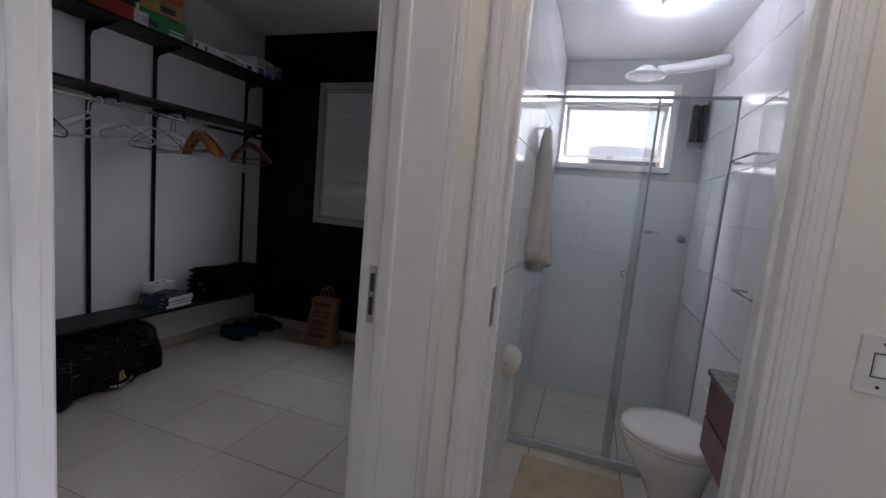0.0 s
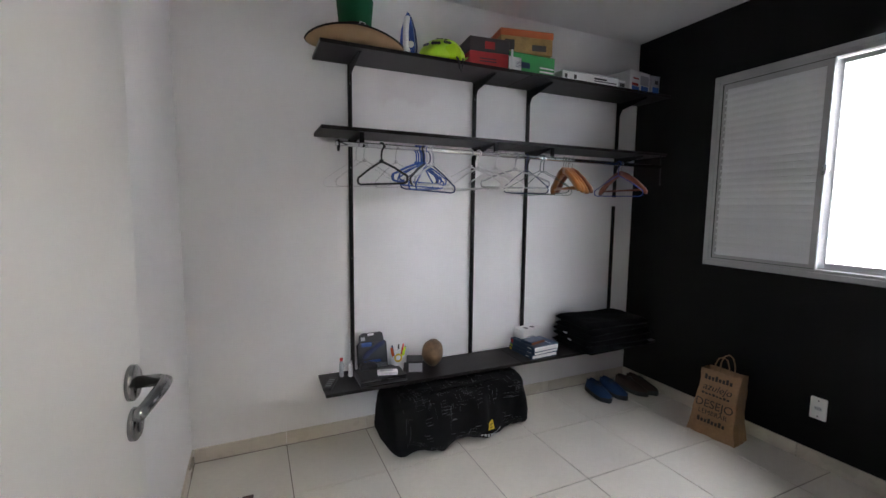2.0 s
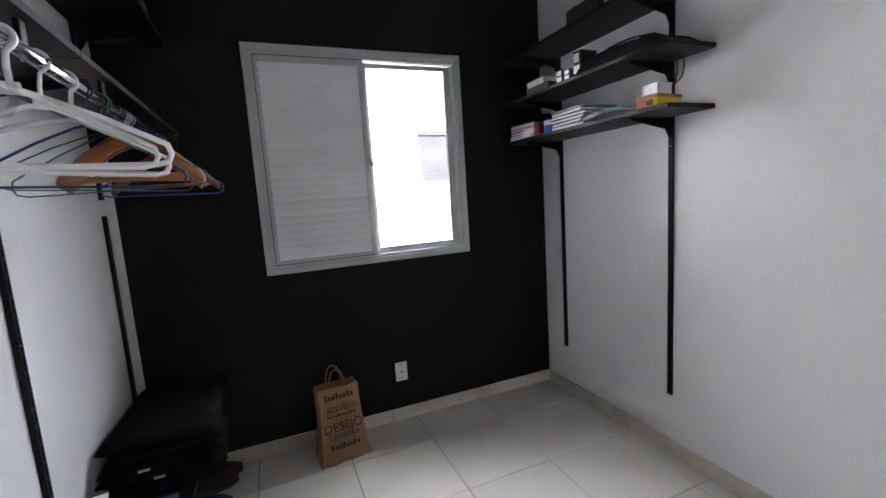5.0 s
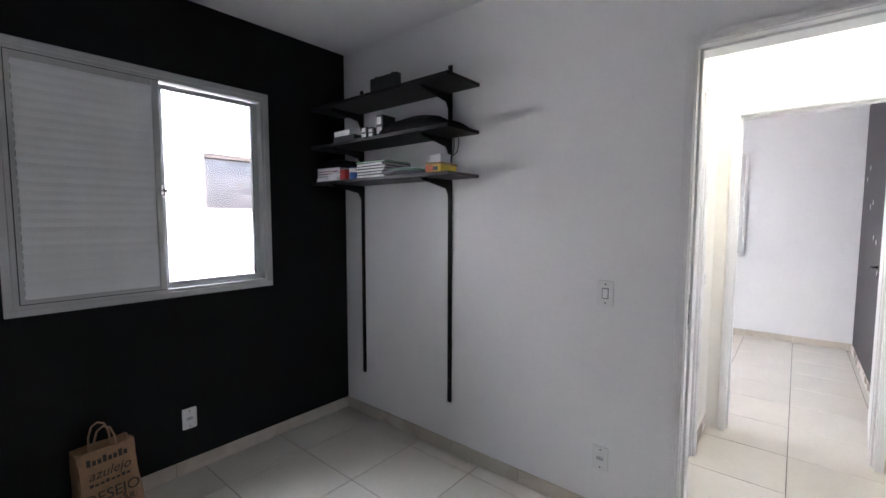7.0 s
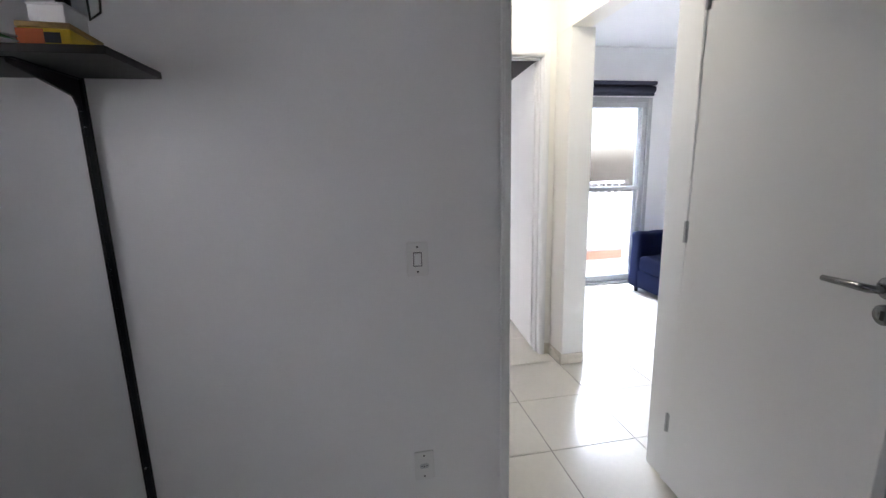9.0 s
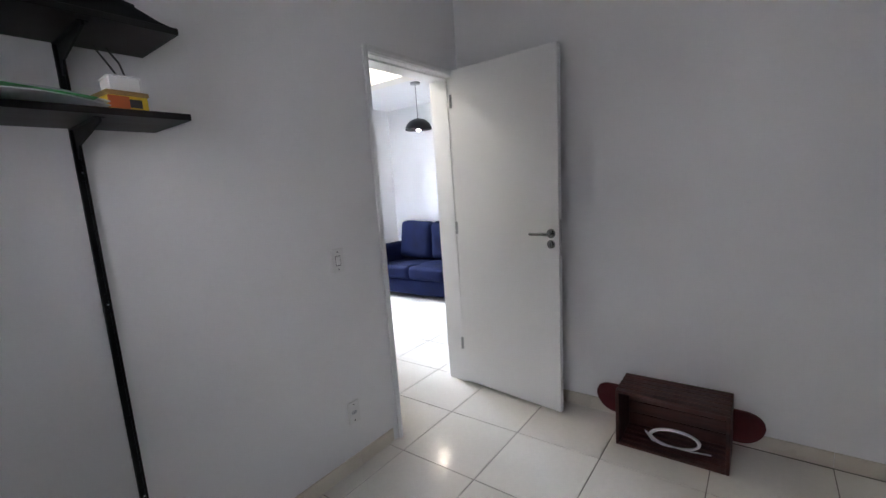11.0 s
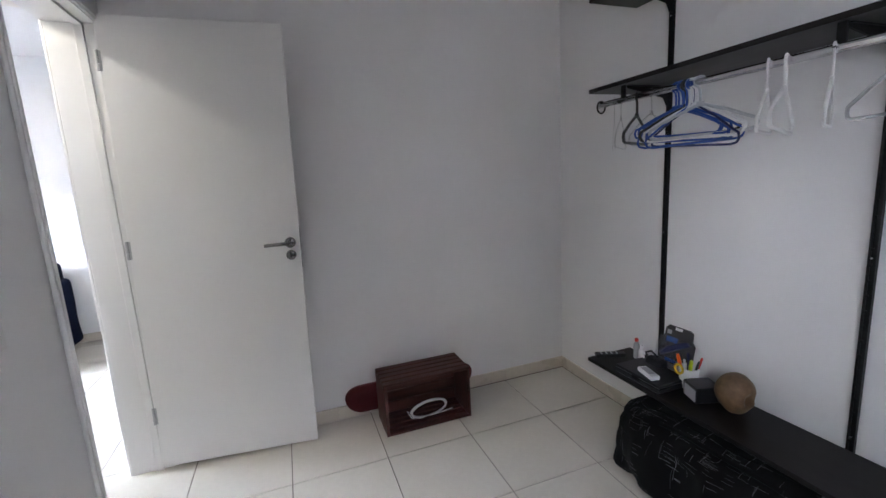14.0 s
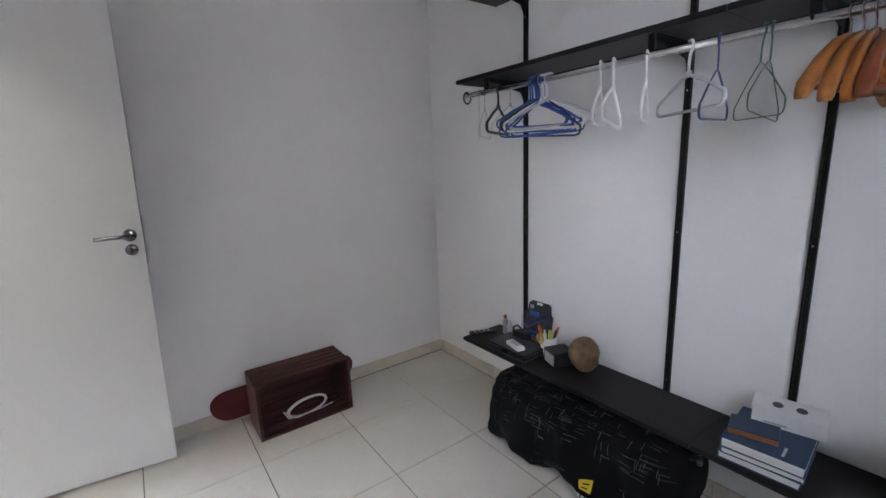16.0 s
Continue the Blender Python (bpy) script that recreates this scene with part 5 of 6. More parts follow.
wooden_crate()
cb = thing("cable_coil", pose(1.06, 0.238, 0.068, 70, 0, 4), "coiled white cable leaning inside the crate", "cable")
bm = bmesh.new()
line = []
for k in range(4 * 40):
    a = 2 * math.pi * k / 40
    rr = 1 + 0.03 * math.sin(1.7 * a) + 0.012 * (k // 40)
    line.append((0.104 * rr * math.cos(a), 0.062 * rr * math.sin(a), 0.006 + 0.0042 * math.sin(0.6 * a) + 0.002 * (k // 40)))
line += [(0.130, 0.02, 0.01), (0.10, -0.045, 0.012), (-0.02, -0.068, 0.012), (-0.13, -0.060, 0.012), (-0.155, -0.055, 0.01)]
tube(bm, line, 0.0042, 6)
part("cable", bm, M["white"], cb, "", True)


# ---- on the corner rack ----
z0 = RZ[0]
for k, (y, h, sx, sy, mm) in enumerate(((2.86, 0.016, 0.22, 0.18, "whitecard"), (2.855, 0.014, 0.22, 0.18, "greycard"), (2.86, 0.016, 0.21, 0.17, "darkcard"), (2.85, 0.016, 0.22, 0.18, "redcard"), (2.84, 0.026, 0.20, 0.22, "darkcard"))):
    book("book", pose(W - 0.165, y, z0, 0, 0, 180 + (3, -4, 6, -2, 5)[k]), sx, sy, h, M[mm], "thin paperback in a pile on the corner shelf", "corner shelf books")
    z0 += h
z0 = RZ[0]
for k in range(6):
    h = (0.018, 0.016, 0.017, 0.016, 0.018, 0.010)[k]
    book("magazine", pose(W - 0.16, 2.420, z0, 0, 0, 180 + (2, -3, 1, 4, -2, 3)[k]), 0.22, 0.24, h, M[("darkcard", "navy", "darkcard", "darkcard", "navy", "greencard")[k]], "dark-covered notebook in a pile on the corner shelf", "piled magazines")
    z0 += h + 0.0003
pc = thing("crumpled_paper", pose(W - 0.245, 2.74, RZ[0] + 0.001), "crumpled white and red paper on the corner shelf", "paper")
bm = bmesh.new()
bmesh.ops.create_icosphere(bm, subdivisions=3, radius=0.055)
for v in bm.verts:
    v.co *= 1 + 0.5 * noise.noise(v.co * 30)
    v.co.z = max(0.0, v.co.z * 0.7 + 0.022)
    v.co.y *= 1.5
part("sheet", bm, M["whitecard"], pc)
boxpart("wrapper", (-0.045, 0.02, -0.115, -0.06, 0.0, 0.062), M["redcard"], pc, 0.006, "red wrapper")
tn = thing("paint_tin", pose(W - 0.235, 2.592, RZ[0]), "blue and white tin on the corner shelf", "tin")
bm = bmesh.new()
lathe(bm, [(0.034, 0), (0.036, 0.003), (0.036, 0.070), (0.034, 0.073), (0, 0.073)], 20)
part("can", bm, M["bluecard"], tn, "", True)
bm = bmesh.new()
lathe(bm, [(0.0365, 0.042), (0.0365, 0.068)], 20)
part("label_band", bm, M["whitecard"], tn, "white label band", True)
pm = thing("plastic_folder", pose(W - 0.15, 2.16, RZ[0], 0, 0, 3), "green and grey plastic folders lying on the shelf", "folder")
for k in range(3):
    bm = bmesh.new()
    out = [(-0.16 + 0.04 * i, 0.010 * k + 0.020 * math.sin(i / 8 * math.pi) * (k > 0)) for i in range(9)]
    prism(bm, out + [(x, z + 0.003) for x, z in out[::-1]], 0.21, Matrix.Rotation(radians(90), 4, "Z"))
    part("folder_sheet", bm, M["greyplastic"] if k else M["whitecard"], pm, at=pose(0.10, 0, 0.0005))
boxpart("folder_cover", (-0.118, 0.10, -0.13, 0.10, 0.036, 0.039), M["greencard"], pm, 0.001, "green folder cover", at=pose(0, 0, -0.002, 4))
yb = carton("game_box", pose(W - 0.165, 1.955, RZ[0], 0, 0, 185), 0.15, 0.095, 0.055, M["yellow"], M["kraftcard"], 0.012, "ochre and orange box at the shelf end", [(-0.05, 0.0, 0.008, 0.04, M["orangecard"]), (0.0, 0.03, 0.012, 0.034, M["darkcard"])])
carton("white_small_box", pose(W - 0.185, 1.945, RZ[0] + 0.0555, 0, 0, 178), 0.08, 0.072, 0.044, M["whitecard"], M["whitecard"], 0.004, "small white box on an ochre box", [])
bm = bmesh.new()
tube(bm, [(W - 0.06, 1.925, RZ[1] - 0.02), (W - 0.08, 1.905, RZ[0] + 0.17), (W - 0.10, 1.90, RZ[0] + 0.12), (W - 0.12, 1.915, RZ[0] + 0.097), (W - 0.09, 1.93, RZ[0] + 0.15), (W - 0.06, 1.955, RZ[1] - 0.02)], 0.003, 6)
cc = thing("hanging_cable", pose(0, 0, 0), "thin black cable looping down from the shelf", "cable")
part("cable", bm, M["blackp"], cc, "", True)
# middle board


def slumped(name, m, sx, sy, h, seed, label, category, material):
    """A soft dark pouch lying on a shelf, thickest off its middle, with creases."""
    ob = thing(name, m, label, category)
    bm = bmesh.new()
    nx, ny = 14, 22
    grid = {}
    for side in (0, 1):
        for i in range(nx + 1):
            for j in range(ny + 1):
                u, v = i / nx * 2 - 1, j / ny * 2 - 1
                edge = (1 - abs(u) ** 4) ** 0.5 * (1 - abs(v) ** 4) ** 0.5
                lump = 0.62 + 0.38 * math.cos(1.4 * (v - 0.25)) + 0.22 * noise.noise(Vector((u * 1.8, v * 2.6, seed)))
                crease = 0.05 * math.sin(7 * v + 3 * u + seed)
                z = h * edge * (lump + crease) if side else 0.0
                grid[side, i, j] = bm.verts.new((u * sx / 2 * (1 + 0.05 * noise.noise(Vector((v * 2, seed, 1)))), v * sy / 2, max(z, 0.0)))
    for side in (0, 1):
        for i in range(nx):
            for j in range(ny):
                bm.faces.new([grid[side, a, b] for a, b in ((i, j), (i + 1, j), (i + 1, j + 1), (i, j + 1))])
    bmesh.ops.remove_doubles(bm, verts=bm.verts[:], dist=0.0008)
    part("cloth", bm, material, ob, "", True)
    bm = bmesh.new()
    tube(bm, [(-sx * 0.36, -sy * 0.36 + sy * 0.09 * k, h * (0.62 + 0.3 * math.sin(0.42 * k))) for k in range(9)], 0.004, 6)
    part("zip", bm, M["steel"], ob, "dark zip", True)
    return ob


slumped("soft_case", pose(W - 0.155, 2.085, RZ[1], 0, 0, 2), 0.27, 0.50, 0.075, 2.0, "soft black zipped case slumped on the middle shelf", "case", M["bagcloth"])
slumped("fabric_pouch", pose(W - 0.15, 2.80, RZ[0] + 0.090, 0, 0, 4), 0.23, 0.34, 0.050, 5.0, "dark fabric pouch lying on a pile of books", "pouch", M["bagcloth"])
for y, h, w, mm in ((2.335, 0.115, 0.055, "blackp"), (2.41, 0.052, 0.045, "darkcard"), (2.47, 0.064, 0.05, "slot")):
    carton("small_product_box", pose(W - 0.215, y, RZ[1], 0, 0, 182), 0.10, w, h, M[mm], M[mm], 0.003, "small product box on the middle corner shelf", [(-w * 0.35, w * 0.35, h * 0.1, h * 0.42, M["whitecard"]), (-w * 0.35, w * 0.3, h * 0.55, h * 0.9, M["whitecard"])])
carton("flat_dark_box", pose(W - 0.17, 2.66, RZ[1], 0, 0, 181), 0.20, 0.20, 0.036, M["darkcard"], M["darkcard"], 0.004, "flat charcoal box under a white one", [])
carton("flat_white_box", pose(W - 0.175, 2.67, RZ[1] + 0.0362, 0, 0, 176), 0.19, 0.17, 0.034, M["whitecard"], M["greycard"], 0.004, "flat white box on the middle corner shelf", [])
carton("dark_small_box", pose(W - 0.13, 2.525, RZ[1], 0, 0, 180), 0.10, 0.05, 0.085, M["greycard"], M["darkcard"], 0.02, "grey and black box on the middle corner shelf", [])
# top board
tv = thing("router", pose(W - 0.17, 2.385, RZ[2], 0, 0, 90), "black boxed device standing on the top corner shelf", "device")
boxpart("case", (-0.115, 0.115, -0.02, 0.02, 0, 0.115), M["blackp"], tv, 0.004)
boxpart("foot", (-0.095, -0.06, -0.035, 0.035, 0, 0.008), M["blackp"], tv, 0.002)
boxpart("clip", (0.06, 0.08, -0.012, 0.012, 0.115, 0.123), M["blackp"], tv, 0.002)
boxpart("clip", (-0.08, -0.06, -0.012, 0.012, 0.115, 0.123), M["blackp"], tv, 0.002)


# ---- bathroom ----
def toilet():
    ob = thing("toilet", pose(3.295, 1.775, 0), "white ceramic toilet with the lid closed", "toilet")
    def oval(f, rx, ry, cx):
        return [(cx + rx * math.cos(a) * (1.0 if math.cos(a) < 0 else 0.8), ry * math.sin(a)) for a in [2 * math.pi * k / 36 for k in range(36)]]
    def stack(levels, cap=True):
        bm = bmesh.new()
        rings = [[bm.verts.new((x, y, z)) for x, y in oval(0, rx, ry, cx)] for rx, ry, cx, z in levels]
        for a, b in zip(rings, rings[1:]):
            for k in range(36):
                bm.faces.new((a[k], a[(k + 1) % 36], b[(k + 1) % 36], b[k]))
        bm.faces.new(rings[0][::-1]), bm.faces.new(rings[-1])
        return bm
    part("bowl", stack([(0.10, 0.09, 0.04, 0), (0.105, 0.095, 0.04, 0.03), (0.10, 0.085, 0.04, 0.12), (0.13, 0.115, 0.02, 0.22), (0.185, 0.165, 0.0, 0.33), (0.20, 0.178, 0.0, 0.385), (0.195, 0.174, 0.0, 0.395)]), M["ceramic"], ob, "", True)
    part("seat", stack([(0.205, 0.183, 0.0, 0.397), (0.210, 0.187, 0.0, 0.403), (0.208, 0.185, 0.0, 0.412)]), M["ceramic"], ob, "", True)
    part("lid", stack([(0.206, 0.184, 0.0, 0.416), (0.210, 0.187, 0.0, 0.422), (0.204, 0.182, 0.0, 0.434), (0.15, 0.13, 0.0, 0.441), (0.02, 0.02, 0, 0.443)]), M["ceramic"], ob, "", True)


toilet()


def vanity():
    ob = thing("vanity_cabinet", pose(3.418, 1.275, -0.02), "red-brown wall-hung vanity with a grey stone top", "vanity")
    boxpart("carcass", (-0.10, 0.056, -0.115, 0.20, 0.54, 0.80), M["vanity"], ob, 0.002)
    boxpart("drawer_front", (-0.116, -0.1005, -0.11, 0.195, 0.55, 0.665), M["vanity"], ob, 0.002)
    boxpart("drawer_front", (-0.116, -0.1005, -0.11, 0.195, 0.672, 0.795), M["vanity"], ob, 0.002)
    boxpart("stone_top", (-0.125, 0.056, -0.12, 0.205, 0.8005, 0.822), M["granite"], ob, 0.003, "grey granite top")
    o2 = thing("soap_dispenser", pose(3.40, 1.30, 0.8025), "white soap dispenser on the vanity", "soap dispenser")
    bm = bmesh.new()
    lathe(bm, [(0.032, 0), (0.034, 0.005), (0.034, 0.09), (0.02, 0.105), (0.01, 0.108), (0.01, 0.13), (0.0, 0.131)], 20)
    part("bottle", bm, M["ceramic"], o2, "", True)
    bm = bmesh.new()
    tube(bm, [(0, 0, 0.13), (0, 0, 0.145), (-0.04, 0, 0.147)], 0.006, 8)
    part("pump", bm, M["ceramic"], o2, "", True)


vanity()


def shower_screen():
    ob = thing("shower_screen", pose(0, 2.13, 0), "sliding clear glass shower screen in aluminium rails", "shower screen")
    boxpart("bottom_rail", (2.514, 3.422, -0.022, 0.022, 0.0005, 0.045), M["alu"], ob, 0.004)
    boxpart("top_rail", (2.514, 3.422, -0.014, 0.014, 1.83, 1.844), M["alu"], ob, 0.003)
    boxpart("wall_profile", (3.412, 3.421, -0.012, 0.012, 0.045, 1.83), M["alu"], ob, 0.002)
    boxpart("wall_profile", (2.519, 2.528, -0.012, 0.012, 0.045, 1.83), M["alu"], ob, 0.002)
    for a, b, y in ((2.528, 3.10, -0.008), (3.06, 3.412, 0.008)):
        p = boxpart("glass_panel", (a, b, y - 0.004, y + 0.004, 0.045, 1.83), M["showerglass"], ob, 0)
        p.visible_shadow = False
    boxpart("edge_strip", (3.092, 3.102, -0.014, -0.002, 0.045, 1.83), M["alu"], ob, 0.001)
    bm = bmesh.new()
    lathe(bm, [(0.014, 0), (0.014, 0.012), (0.010, 0.02)], 14, pose(3.045, -0.012, 1.0, 90))
    part("knob", bm, M["chrome"], ob, "small chrome knob", True)


shower_screen()


def bath_window():
    ob = thing("window_2", pose(0, N, 0), "white aluminium awning window tilted open in the shower", "window", kind="structure")
    x0, x1, z0, z1 = 2.56, 3.30, 1.575, 2.13
    for a, b, c, d in ((x0, x1, z1 - 0.04, z1), (x0, x1, z0, z0 + 0.04), (x0, x0 + 0.04, z0 + 0.04, z1 - 0.04), (x1 - 0.04, x1, z0 + 0.04, z1 - 0.04)):
        boxpart("window_frame", (a, b, -0.022, 0.06, c, d), M["facadewhite"], ob, 0.003)
    boxpart("transom", (x0 + 0.04, x1 - 0.04, -0.01, 0.04, z1 - 0.125, z1 - 0.105), M["facadewhite"], ob, 0.002)
    tilt = pose(0, 0.02, z1 - 0.13, 22)
    for a, b, c, d in ((x0 + 0.05, x0 + 0.075, -0.36, 0), (x1 - 0.075, x1 - 0.05, -0.36, 0), (x0 + 0.075, x1 - 0.075, -0.36, -0.335), (x0 + 0.075, x1 - 0.075, -0.025, 0)):
        boxpart("sash", (a, b, -0.01, 0.012, c, d), M["facadewhite"], ob, 0.002, at=tilt)
    p = boxpart("pane", (x0 + 0.075, x1 - 0.075, 0, 0.004, -0.335, -0.025), M["clear"], ob, 0, "ribbed obscured glass", at=tilt)
    p.visible_shadow = False
    boxpart("latch", (x0 + 0.35, x0 + 0.39, -0.03, -0.01, -0.35, -0.33), M["alu"], ob, 0.002, at=tilt)


bath_window()
sh = thing("electric_shower", pose(3.45, 2.62, 2.10), "white electric shower on a long arm", "shower")
bm = bmesh.new()
tube(bm, [(0.018, 0, 0.06), (-0.02, -0.01, 0.055), (-0.16, -0.03, 0.02), (-0.34, -0.05, -0.005)], [0.028, 0.034, 0.030, 0.022], 12)
part("arm", bm, M["white"], sh, "", True)
bm = bmesh.new()
lathe(bm, [(0.0, 0.05), (0.03, 0.045), (0.075, 0.012), (0.105, 0.0), (0.105, -0.008), (0.09, -0.014), (0, -0.014)], 28, pose(-0.40, -0.055, -0.03))
part("shower_rose", bm, M["white"], sh, "", True)
for x, z in ((3.425, 1.165),):
    vt = thing("shower_valve", pose(x, N - 0.009, z), "chrome shower valve on the tiled wall", "valve")
    bm = bmesh.new()
    lathe(bm, [(0.026, 0), (0.026, 0.006), (0.012, 0.010), (0.012, 0.035), (0.022, 0.038), (0.022, 0.058), (0.016, 0.062)], 16, pose(0, 0, 0, 90))
    part("knob", bm, M["chrome"], vt, "", True)
sd = thing("soap_dish", pose(3.228, N - 0.009, 1.19), "small chrome soap dish on the tiled wall", "soap dish")
bm = bmesh.new()
lathe(bm, [(0.02, 0), (0.05, 0.004), (0.058, 0.018), (0.055, 0.018), (0.046, 0.008), (0, 0.006)], 24, pose(0, -0.062, -0.01), 0.72)
part("dish", bm, M["chrome"], sd, "", True)
bm = bmesh.new()
tube(bm, [(0, 0.002, -0.004), (0, -0.03, -0.006)], 0.008, 8)
part("bracket", bm, M["chrome"], sd)
cy = thing("hanging_organiser", pose(3.405, N - 0.009, 1.88), "black and chrome shower organiser hanging on the tiled wall", "shower caddy")
for x in (-0.028, 0.020):
    boxpart("panel", (x, x + 0.030, -0.055, -0.006, -0.10, 0.12), M["blackp"], cy, 0.004, "black plastic panel")
bm = bmesh.new()
tube(bm, [(-0.045, -0.002, 0.15), (-0.045, -0.06, 0.14), (-0.045, -0.06, -0.13), (0.05, -0.06, -0.13), (0.05, -0.06, 0.14), (0.05, -0.002, 0.15)], 0.004, 8)
tube(bm, [(-0.045, -0.06, -0.16), (0.05, -0.06, -0.16)], 0.006, 8)
tube(bm, [(-0.045, -0.06, -0.13), (-0.045, -0.06, -0.16)], 0.004, 8)
tube(bm, [(0.05, -0.06, -0.13), (0.05, -0.06, -0.16)], 0.004, 8)
part("wire_frame", bm, M["chrome"], cy, "chrome wire frame", True)
tw = thing("towel", pose(2.595, 2.04, 0), "cream bath towel hanging from a hook", "towel")
bm = bmesh.new()
rings = []
for i in range(24):
    f = i / 23
    ring = []
    for k in range(28):
        a = 2 * math.pi * k / 28
        rx, ry = 0.018 + 0.055 * f ** 0.7, 0.02 + 0.045 * f ** 0.7
        fold = 1 + 0.30 * math.sin(5 * a + 2 * f) * f
        ring.append(bm.verts.new((0.02 + rx * math.cos(a) * fold, ry * math.sin(a) * (1 + 0.1 * math.sin(3 * f)), 1.66 - 0.66 * f - 0.05 * f * math.sin(a))))
    rings.append(ring)
for a, b in zip(rings, rings[1:]):
    for k in range(28):
        bm.faces.new((a[k], a[(k + 1) % 28], b[(k + 1) % 28], b[k]))
bm.faces.new(rings[0][::-1]), bm.faces.new(rings[-1])
part("cloth", bm, M["towel"], tw, "", True)
bm = bmesh.new()
tube(bm, [(-0.058, 0, 1.665), (0.02, 0, 1.665), (0.03, 0, 1.68)], 0.005, 8)
part("hook", bm, M["chrome"], tw, "chrome hook")
tr = thing("toilet_roll_holder", pose(2.535, 1.72, 0.60), "chrome holder with a white toilet roll", "toilet roll")
bm = bmesh.new()
tube(bm, [(-0.015, 0, 0.05), (0.03, 0, 0.05), (0.06, 0, 0.03), (0.06, 0, 0.0), (0.06, -0.06, 0.0), (0.06, 0.06, 0)], 0.005, 8)
part("holder", bm, M["chrome"], tr, "", True)
bm = bmesh.new()
lathe(bm, [(0.02, -0.05), (0.055, -0.05), (0.055, 0.05), (0.02, 0.05)], 24, pose(0.06, 0, 0, 90))
part("roll", bm, M["towel"], tr, "", True)
bl = thing("ceiling_light", pose(3.10, 2.19, 2.29), "small round ceiling light, lit", "ceiling light")
bm = bmesh.new()
lathe(bm, [(0.05, 0), (0.05, -0.015), (0.042, -0.02)], 24)
part("rim", bm, M["white"], bl, "", True)
bm = bmesh.new()
lathe(bm, [(0.040, -0.0201), (0.036, -0.034), (0.02, -0.042), (0, -0.044)], 24)
part("diffuser", bm, M["bulb"], bl, "glowing diffuser", True)
rg = thing("bath_rug", pose(2.92, 1.62, 0.0), "beige cotton bath rug on the floor", "rug")
boxpart("rug_cloth", (-0.24, 0.24, -0.40, 0.40, 0.0005, 0.012), M["rug"], rg, 0.005)
for x, z, r in ((3.43, 1.56, 0.10), (3.43, 1.03, 0.08)):
    tb = thing("towel_bar", pose(BE - 0.007, 2.0 if z > 1.2 else 1.65, z), "slim chrome bar on the tiled wall", "towel bar")
    bm = bmesh.new()
    tube(bm, [(0, -0.16, 0), (-0.05, -0.16, 0), (-0.05, 0.16, 0), (0, 0.16, 0)], 0.005, 8)
    part("bar", bm, M["chrome"], tb, "", True)


# ---- living room ----
def sofa():
    ob = thing("sofa", pose(4.305, -1.915, 0), "navy velvet two-seat sofa with loose cushions", "sofa")
    w, d = 1.47, 0.86

    def cushion(name, lim, r=0.05, label="", at=None):
        bm = bmesh.new()
        x0, x1, y0, y1, z0, z1 = lim
        bx(bm, x0, x1, y0, y1, z0, z1, r, 4)
        bmesh.ops.subdivide_edges(bm, edges=[e for e in bm.edges if e.calc_length() > 0.15], cuts=5, use_grid_fill=True)
        for v in bm.verts:
            v.co += Vector((0.012, 0.012, 0.016)) * noise.noise(v.co * 5 + Vector((x0 * 7, 0, 0)))
        part(name, bm, M["bluefab"], ob, label, True, at)
    cushion("base", (-w / 2 + 0.02, w / 2 - 0.02, -d / 2 + 0.06, d / 2 - 0.03, 0.06, 0.26), 0.03)
    cushion("arm", (-w / 2, -w / 2 + 0.19, -d / 2 + 0.02, d / 2 - 0.02, 0.05, 0.65), 0.05)
    cushion("arm", (w / 2 - 0.19, w / 2, -d / 2 + 0.02, d / 2 - 0.02, 0.05, 0.65), 0.05)
    cushion("seat_cushion", (-w / 2 + 0.19, 0, -d / 2 + 0.2, d / 2, 0.25, 0.42), 0.05)
    cushion("seat_cushion", (0.005, w / 2 - 0.19, -d / 2 + 0.2, d / 2, 0.25, 0.42), 0.05)
    cushion("back", (-w / 2 + 0.05, w / 2 - 0.05, -d / 2, -d / 2 + 0.2, 0.1, 0.80), 0.06)
    for x0, x1, t in ((-w / 2 + 0.19, -0.01, 4), (0.01, w / 2 - 0.17, -4)):
        cushion("back_cushion", (x0, x1, -0.10, 0.10, 0.0, 0.51), 0.08, at=pose(0, -0.12, 0.42, 10, t * 0.5, 0))
    for x in (-w / 2 + 0.08, w / 2 - 0.08):
        for y in (-d / 2 + 0.1, d / 2 - 0.08):
            bm = bmesh.new()
            lathe(bm, [(0.018, 0), (0.025, 0.055)], 12, pose(x, y, 0))
            part("foot", bm, M["blackp"], ob)


sofa()
pl = thing("pendant_light", pose(3.885, -1.42, 0), "dark dome pendant lamp, lit, hanging from a thin cord", "pendant light")
bm = bmesh.new()
prof = [(0.150 * math.cos(radians(a)), 2.038 + 0.125 * math.sin(radians(a))) for a in range(0, 88, 8)]
lathe(bm, prof + [(0.012, 2.168), (0.010, 2.161)] + [(0.144 * math.cos(radians(a)), 2.038 + 0.119 * math.sin(radians(a))) for a in range(80, -1, -8)], 32)
part("shade", bm, M["blackp"], pl, "dark dome shade", True)
bm = bmesh.new()
lathe(bm, [(0.015, 2.13), (0.015, 2.09), (0.032, 2.068), (0.034, 2.048), (0.02, 2.028), (0, 2.023)], 16)
part("bulb", bm, M["bulb"], pl, "glowing bulb", True)
bm = bmesh.new()
tube(bm, [(0, 0, 2.163), (0, 0, H - 0.02)], 0.003, 6)
part("cord", bm, M["blackp"], pl)
bm = bmesh.new()
lathe(bm, [(0.055, H), (0.055, H - 0.02), (0.02, H - 0.025)], 20)
part("ceiling_rose", bm, M["alu"], pl, "", True)


